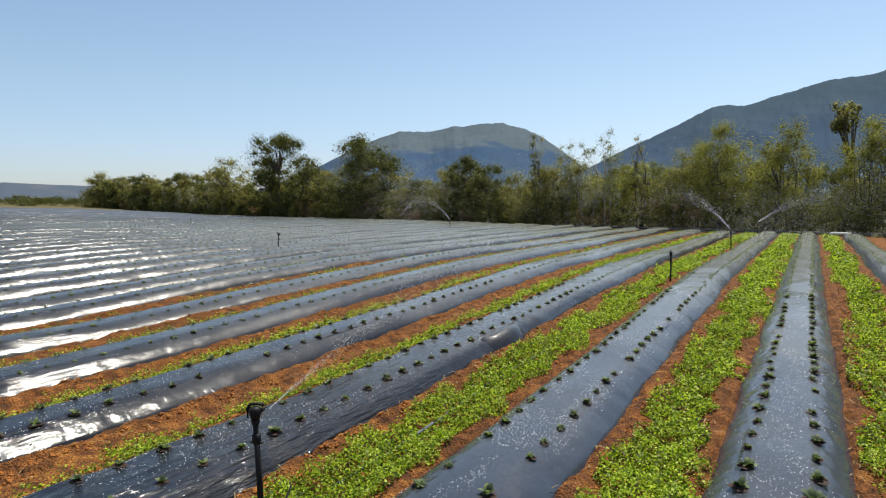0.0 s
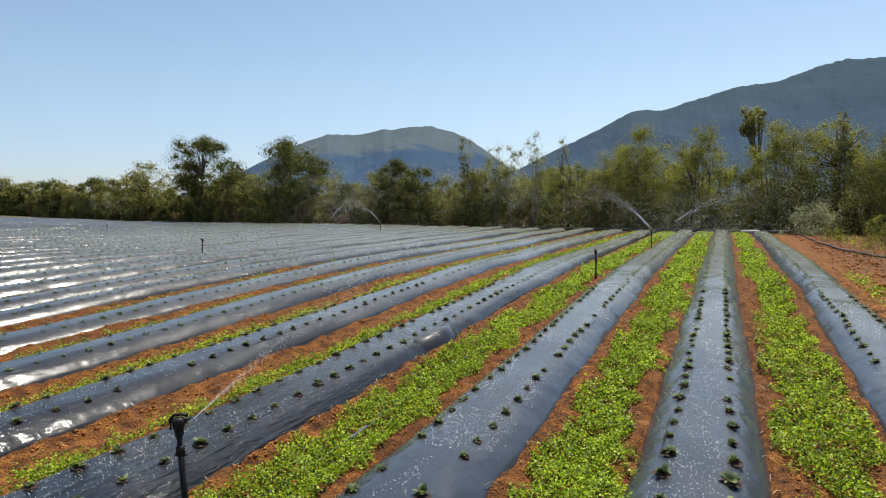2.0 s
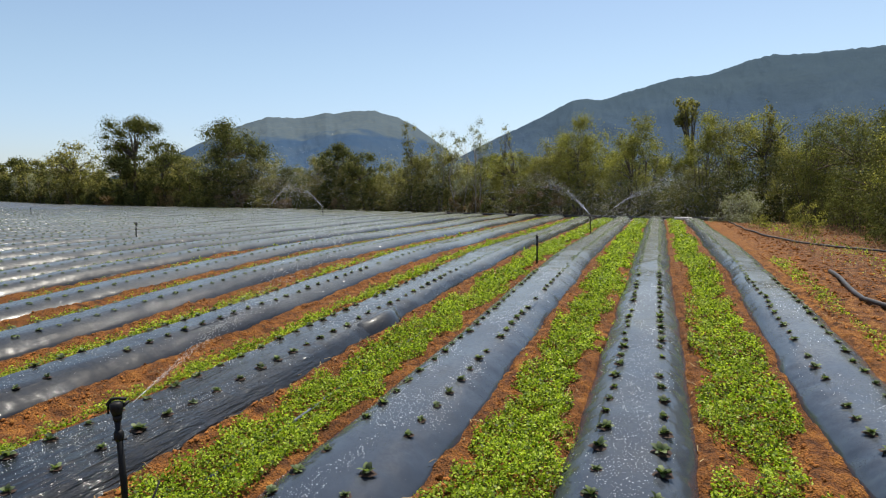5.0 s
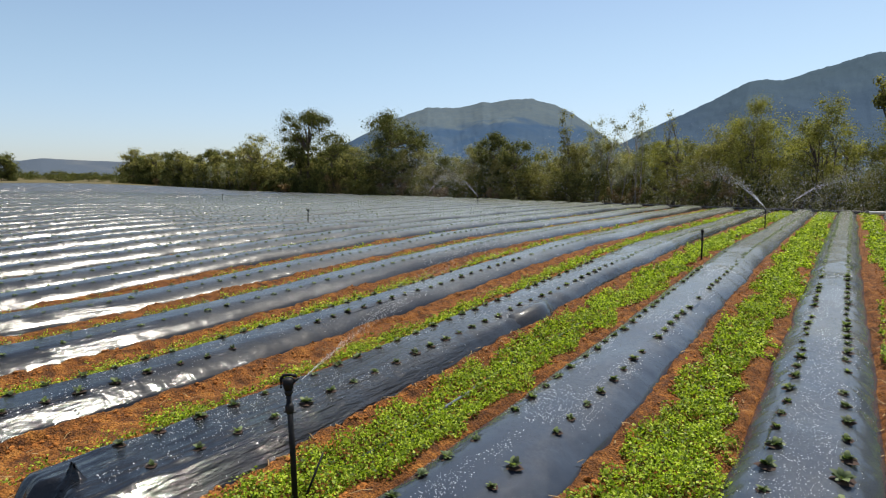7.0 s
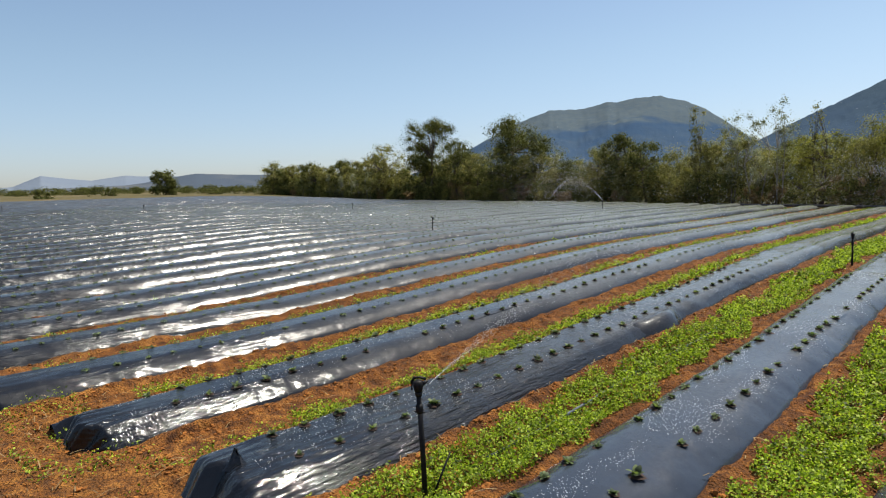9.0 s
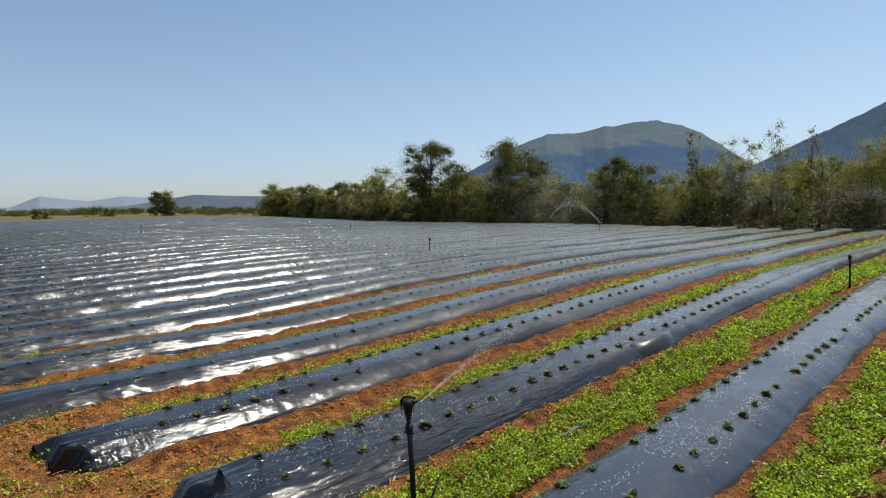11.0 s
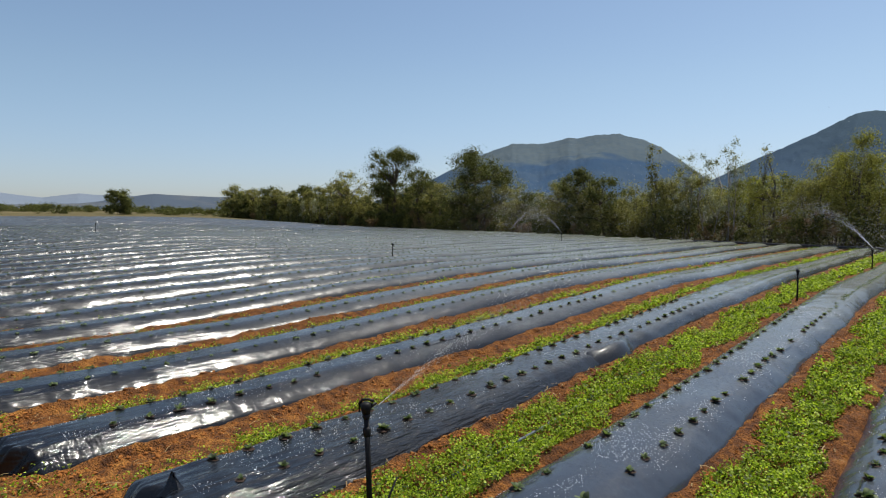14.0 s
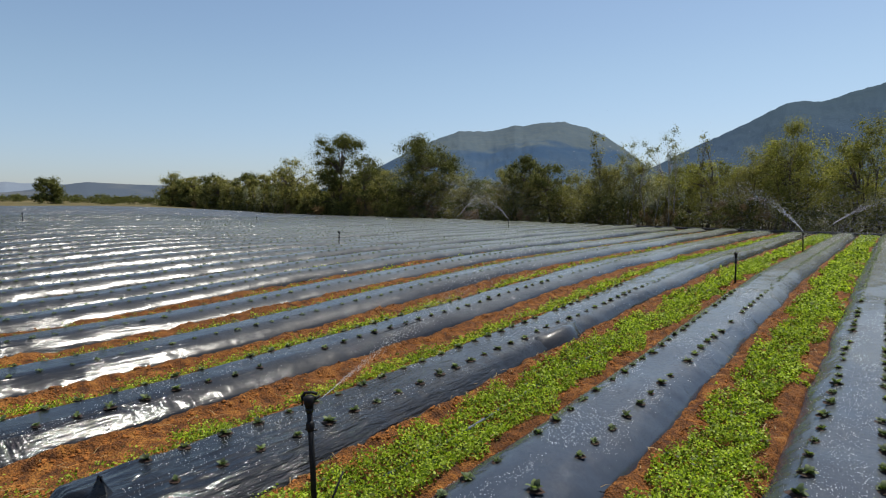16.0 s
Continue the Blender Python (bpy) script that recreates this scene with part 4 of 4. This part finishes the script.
LINE_A, LINE_D, LINE_N = np.array((-0.8, 31.4)), np.array((-0.911, 0.413)), np.array((0.413, 0.911))
tree("tree", -60.2, 58.8, 10.9, 8.4, "crown", CROWN_DARK, 1, "tall broadleaf tree with an open rounded crown", leaf=0.21, count=9500)
tree("tree", -62.6, 60.2, 7.4, 6.0, "broad", CROWN_DARK, 2, "dense dark green tree in the hedge", leaf=0.24, count=2600)
tree("tree", -38.6, 49.2, 8.1, 8.0, "broad", CROWN_DARK, 3, "big dense dome-shaped tree with leaves to the ground", leaf=0.19, count=11000)
tree("tree", -80.5, 68.0, 9.0, 8.0, "broad", CROWN_OLIVE, 4, "olive-green broad tree in the hedge", leaf=0.28, count=3200)
tree("tree", -52.5, 55.6, 7.2, 6.0, "broad", CROWN_DARK, 5, "dense dark green tree in the hedge", leaf=0.22, count=3000)
tree("tree", -23.4, 42.4, 5.0, 3.7, "broad", CROWN_DARK, 6, "dark round-headed tree above the shrubs", leaf=0.16, count=5000)
tree("tree", -20.6, 40.9, 4.2, 3.4, "broad", CROWN_DARK, 7, "dark round-headed tree above the shrubs", leaf=0.15, count=2600)
tree("tree", -16.3, 38.9, 6.0, 2.0, "sparse", CROWN_OLIVE, 8, "slender young tree with sparse leaves", leaf=0.12, count=1100)
tree("tree", -13.8, 37.8, 5.3, 2.2, "sparse", CROWN_GREY, 9, "slender tree with thin greyish leaves", PALE_BARK, leaf=0.10, count=1100)
tree("tree", -10.8, 36.2, 5.7, 2.5, "sparse", CROWN_GREY, 10, "slender tree with thin greyish leaves", PALE_BARK, leaf=0.10, count=1300)
tree("tree", -12.2, 37.0, 5.0, 2.0, "sparse", CROWN_GREY, 11, "slender tree with thin greyish leaves", PALE_BARK, leaf=0.10, count=1000)
tree("tree", -8.9, 35.4, 5.4, 1.2, "sparse", CROWN_OLIVE, 12, "nearly bare straight young tree", leaf=0.10, count=320)
tree("tree", -4.5, 33.6, 5.3, 2.9, "upright", CROWN_LIGHT, 13, "feathery yellow-green young tree", leaf=0.085, count=5200)
tree("tree", -1.3, 32.5, 4.9, 3.2, "upright", CROWN_LIGHT, 14, "feathery yellow-green young tree", leaf=0.085, count=5200)
tree("tree", 0.6, 34.6, 6.05, 1.3, "tuft", CROWN_OLIVE, 15, "dark tuft-headed tree rising above the hedge", leaf=0.15, count=1300)
tree("tree", 1.6, 31.6, 4.8, 3.0, "upright", CROWN_LIGHT, 16, "feathery yellow-green young tree", leaf=0.085, count=5200)
tree("tree", 4.0, 30.4, 5.0, 1.8, "sparse", CROWN_OLIVE, 17, "slender young tree with sparse leaves", leaf=0.12, count=1100)
tree("tree", 8.6, 27.5, 5.3, 3.2, "broad", CROWN_DARK, 18, "dark dense tree above the hedge", leaf=0.13, count=2200)
tree("bush", 2.6, 28.4, 1.25, 2.1, "shrub", CROWN_GREY, 19, "pale dry twiggy bush", PALE_BARK, leaf=0.08, count=1500)
tree("bush", 3.75, 20.6, 0.95, 1.25, "shrub", CROWN_LIGHT, 20, "small yellow-green bush on the verge", leaf=0.05, count=1100)
tree("bush", 3.0, 24.0, 0.5, 0.8, "shrub", CROWN_LIGHT, 21, "small yellow-green bush on the verge", leaf=0.05, count=500)

rng = np.random.default_rng(404)
s, seed = -11.0, 500
while s < 180:
    p = LINE_A + LINE_D * s if s < 120 else LINE_A + LINE_D * 120 + np.array((-0.971, 0.238)) * (s - 120)
    d = float(np.hypot(*p))
    leaf = 0.045 + 0.0022 * d
    k = 1
    tall = np.interp(s, [-12, 2, 12, 20, 28, 40, 50, 75, 100, 130, 180], [4.2, 4.3, 4.2, 3.8, 3.7, 4.2, 5.2, 6.2, 6.8, 7.4, 8.0]) * rng.uniform(0.62 if s < 60 else 0.45, 1.15)
    q = p + LINE_N * rng.uniform(0.6, 2.4)
    pick = rng.uniform()
    if s < 13:
        kind, mat, label = ("upright", CROWN_LIGHT, "leafy yellow-green sapling in the hedge") if pick < 0.3 else ("broad", CROWN_LIGHT, "bushy yellow-green tree in the hedge") if pick < 0.62 else ("shrub", CROWN_OLIVE, "olive-green shrub in the hedge")
    elif s < 26:
        kind, mat, label = ("upright", CROWN_OLIVE, "thin olive-green sapling in the hedge") if pick < 0.5 else ("shrub", CROWN_OLIVE, "olive-green shrub in the hedge")
    else:
        kind, mat, label = ("upright", CROWN_OLIVE, "thin olive-green sapling in the hedge") if pick < 0.22 else ("crown", CROWN_DARK, "bare-stemmed dark tree in the hedge") if pick < 0.4 and s > 45 else (("shrub", CROWN_DARK, "dark green shrub in the hedge") if pick < 0.6 else ("broad", CROWN_OLIVE, "dull green tree in the hedge"))
    tree("tree" if kind != "shrub" else "shrub", float(q[0]), float(q[1]), float(tall), float(tall * (rng.uniform(0.65, 0.95) if kind != "upright" else rng.uniform(0.8, 1.15))), kind, mat, seed, label, leaf=leaf * (0.75 if s < 30 else 0.9), count=4800 if s < 30 else 2300)
    # lower growth in front, with dry stems
    q = p + LINE_N * rng.uniform(-0.1, 0.5)
    pick = rng.uniform()
    low = tall * rng.uniform(0.28, 0.5)
    # at the near end most low shrubs get dark leaves, standing in for shade
    mat, label = (CROWN_DARK, "low dark shrub at the foot of the hedge") if pick < (0.45 if s > 8 else 0.85) else ((CROWN_OLIVE, "low olive shrub at the foot of the hedge") if pick < 0.75 else (STRAW, "dry brown stalks at the foot of the hedge"))
    tree("shrub", float(q[0]), float(q[1]), float(low), float(low * rng.uniform(1.0, 1.5)), "reed" if mat is STRAW else "shrub", mat, seed + 1, label, leaf=leaf * 0.8, count=900)
    # added back row closes the gaps; its dark leaves stand in for shade
    q = p + LINE_N * rng.uniform(2.6, 4.5)
    tree("shrub", float(q[0]), float(q[1]), float(tall * 0.8), float(tall * 0.95), "shrub", CROWN_DARK, seed + 4000, "shrub added deep in the hedge, dark in place of shade", leaf=leaf * 1.25, count=700)
    s += max(1.15, 0.026 * d) * rng.uniform(0.8, 1.2)
    seed += 2

# pale stems standing clear at the thin end of the hedge
for k in range(11):
    s = 88 + 5.5 * k + rng.uniform(-2, 2)
    p = (LINE_A + LINE_D * s if s < 120 else LINE_A + LINE_D * 120 + np.array((-0.971, 0.238)) * (s - 120)) - LINE_N * rng.uniform(0.2, 1.2)
    tree("tree", float(p[0]), float(p[1]), float(rng.uniform(4.0, 6.5)), float(rng.uniform(1.6, 3.0)), "sparse", CROWN_GREY if k % 2 else CROWN_OLIVE, 1500 + k, "slender pale-stemmed tree before the hedge", PALE_BARK, leaf=0.2, count=420)

# the hedge that runs back along the verge
y = 9.0
while y < 30:
    x = 5.3 + 0.05 * (14 - y) + rng.uniform(-0.2, 0.8) - 0.03 * max(y - 20, 0)
    tall = rng.uniform(2.7, 3.5) + 0.03 * (y - 9)
    mat, label = (CROWN_LIGHT, "leafy yellow-green sapling beside the verge") if rng.uniform() < 0.2 else (CROWN_DARK, "dark green shrub beside the verge")
    tree("tree", x + 0.9, y, tall, tall * 0.9, "upright" if rng.uniform() < 0.5 else "broad", mat, seed, label, leaf=0.06, count=5200)
    tree("shrub", x + 0.1, y + 0.7, tall * 0.5, tall * 0.55, "shrub", CROWN_DARK if rng.uniform() < 0.8 else CROWN_OLIVE, seed + 1, "dark shrub at the edge of the verge", leaf=0.065, count=1600)
    y += rng.uniform(1.3, 1.9)
    seed += 2

# bushes out on the plain
def out(az, d):
    return -math.sin(radians(az)) * d, math.cos(radians(az)) * d


tree("tree", *out(68.2, 180), 6.0, 7.6, "shrub", CROWN_DARK, 901, "lone round dark tree on the plain", leaf=0.45, count=5200)
for k, (az, d, tall, wide) in enumerate(((72.2, 190, 3.0, 4.2), (73.1, 190, 3.4, 5.5), (76.9, 150, 2.4, 4.0), (65.2, 210, 2.6, 6.0), (66.3, 230, 2.2, 7.0), (63.6, 220, 3.0, 6.0), (62.4, 200, 3.2, 7.0),
                                         (61.2, 190, 3.0, 6.0), (60.2, 180, 3.5, 7.0), (70.2, 260, 2.5, 5.0), (71.2, 270, 2.4, 8.0), (74.6, 270, 2.6, 7.0), (75.6, 280, 2.2, 9.0), (78.2, 260, 2.5, 7.0), (64.4, 180, 1.8, 6.0), (80.5, 170, 2.5, 5.0))):
    tree("bush", *out(az, d), tall * 0.75, wide, "shrub", CROWN_DARK, 910 + k, "round dark bush on the dry plain", leaf=0.35, count=600)


for k in range(26):
    az, d = 56.5 + 0.95 * k + rng.uniform(-0.4, 0.4), rng.uniform(290, 380)
    tree("bush", *out(az, d), float(rng.uniform(1.6, 3.2)), float(rng.uniform(7, 13)), "shrub", CROWN_DARK, 940 + k, "low dark bush along the far edge of the plain", leaf=0.6, count=520)


# ---- water thrown by the sprinklers ----
def jet(x, y, z, az, el, speed, count, drop, seed, fan=1.0):
    rng = np.random.default_rng(seed)
    flight = 2 * speed * math.sin(radians(el)) / 9.81 * 0.95
    t = rng.uniform(0, 1, count) ** 1.3 * flight
    a = radians(az) + rng.normal(0, 0.012 * fan, count) * (1 + 5 * t)
    e = radians(el) + rng.normal(0, 0.014 * fan, count) * (1 + 5 * t)
    v = speed * (1 - 0.05 * rng.uniform(size=count) - 0.10 * rng.uniform(size=count) ** 2 * t)
    p = np.stack([x - np.sin(a) * np.cos(e) * v * t, y + np.cos(a) * np.cos(e) * v * t, z + np.sin(e) * v * t - 4.9 * t * t], -1)
    oct_v = np.array([(1, 0, 0), (-1, 0, 0), (0, 1, 0), (0, -1, 0), (0, 0, 1), (0, 0, -1)])
    oct_f = np.array([(0, 2, 4), (2, 1, 4), (1, 3, 4), (3, 0, 4), (2, 0, 5), (1, 2, 5), (3, 1, 5), (0, 3, 5)])
    size = drop * rng.uniform(0.4, 1.2, count)
    verts = p[:, None, :] + oct_v[None] * size[:, None, None]
    faces = oct_f[None] + 6 * np.arange(count)[:, None, None]
    link("water_spray", mesh_of("water_spray", verts.reshape(-1, 3), faces.reshape(-1, 3), WATER), "thin jet of water drops thrown by a sprinkler", "water", "", "stuff")


jet(-2.25, 2.03, 0.66, -3, 24, 10.5, 6000, 0.0018, 1, 2.0)
jet(-2.26, 19.6, 0.90, 58, 44, 7.0, 4500, 0.004, 2, 2.0)
jet(-2.3, 28.2, 0.90, -72, 36, 8.5, 5500, 0.0048, 3, 2.4)
jet(-16.75, 28.4, 0.95, 70, 40, 7.0, 900, 0.009, 4, 1.8)
jet(-30, 43.0, 0.9, -20, 50, 7.5, 900, 0.012, 5, 1.8)


def mist(x, y, z, sx, sy, sz, count, drop, seed):
    """Fine drops hanging where a jet breaks up."""
    rng = np.random.default_rng(seed)
    p = np.array((x, y, z)) + rng.normal(size=(count, 3)) * np.array((sx, sy, sz))
    p[:, 2] = np.maximum(p[:, 2], land(p[:, 0], p[:, 1]) + 0.25)
    tetra = np.array([(1, 1, 1), (-1, -1, 1), (-1, 1, -1), (1, -1, -1)]) * 0.75
    tri = np.array([(0, 1, 2), (0, 3, 1), (0, 2, 3), (1, 3, 2)])
    size = drop * rng.uniform(0.4, 1.2, count)
    link("water_mist", mesh_of("water_mist", (p[:, None] + tetra[None] * size[:, None, None]).reshape(-1, 3), (tri[None] + 4 * np.arange(count)[:, None, None]).reshape(-1, 3), WATER),
         "drifting mist of fine water drops from a sprinkler", "water", "", "stuff")


mist(-1.6, 24.0, 1.1, 1.6, 2.2, 0.6, 24000, 0.003, 21)
mist(1.8, 27.0, 1.4, 1.8, 1.4, 0.7, 12000, 0.0026, 22)
mist(-20.5, 31.0, 1.9, 2.2, 1.6, 1.0, 9000, 0.005, 23)
mist(-27.0, 40.0, 2.2, 2.6, 2.0, 1.3, 9000, 0.0065, 24)
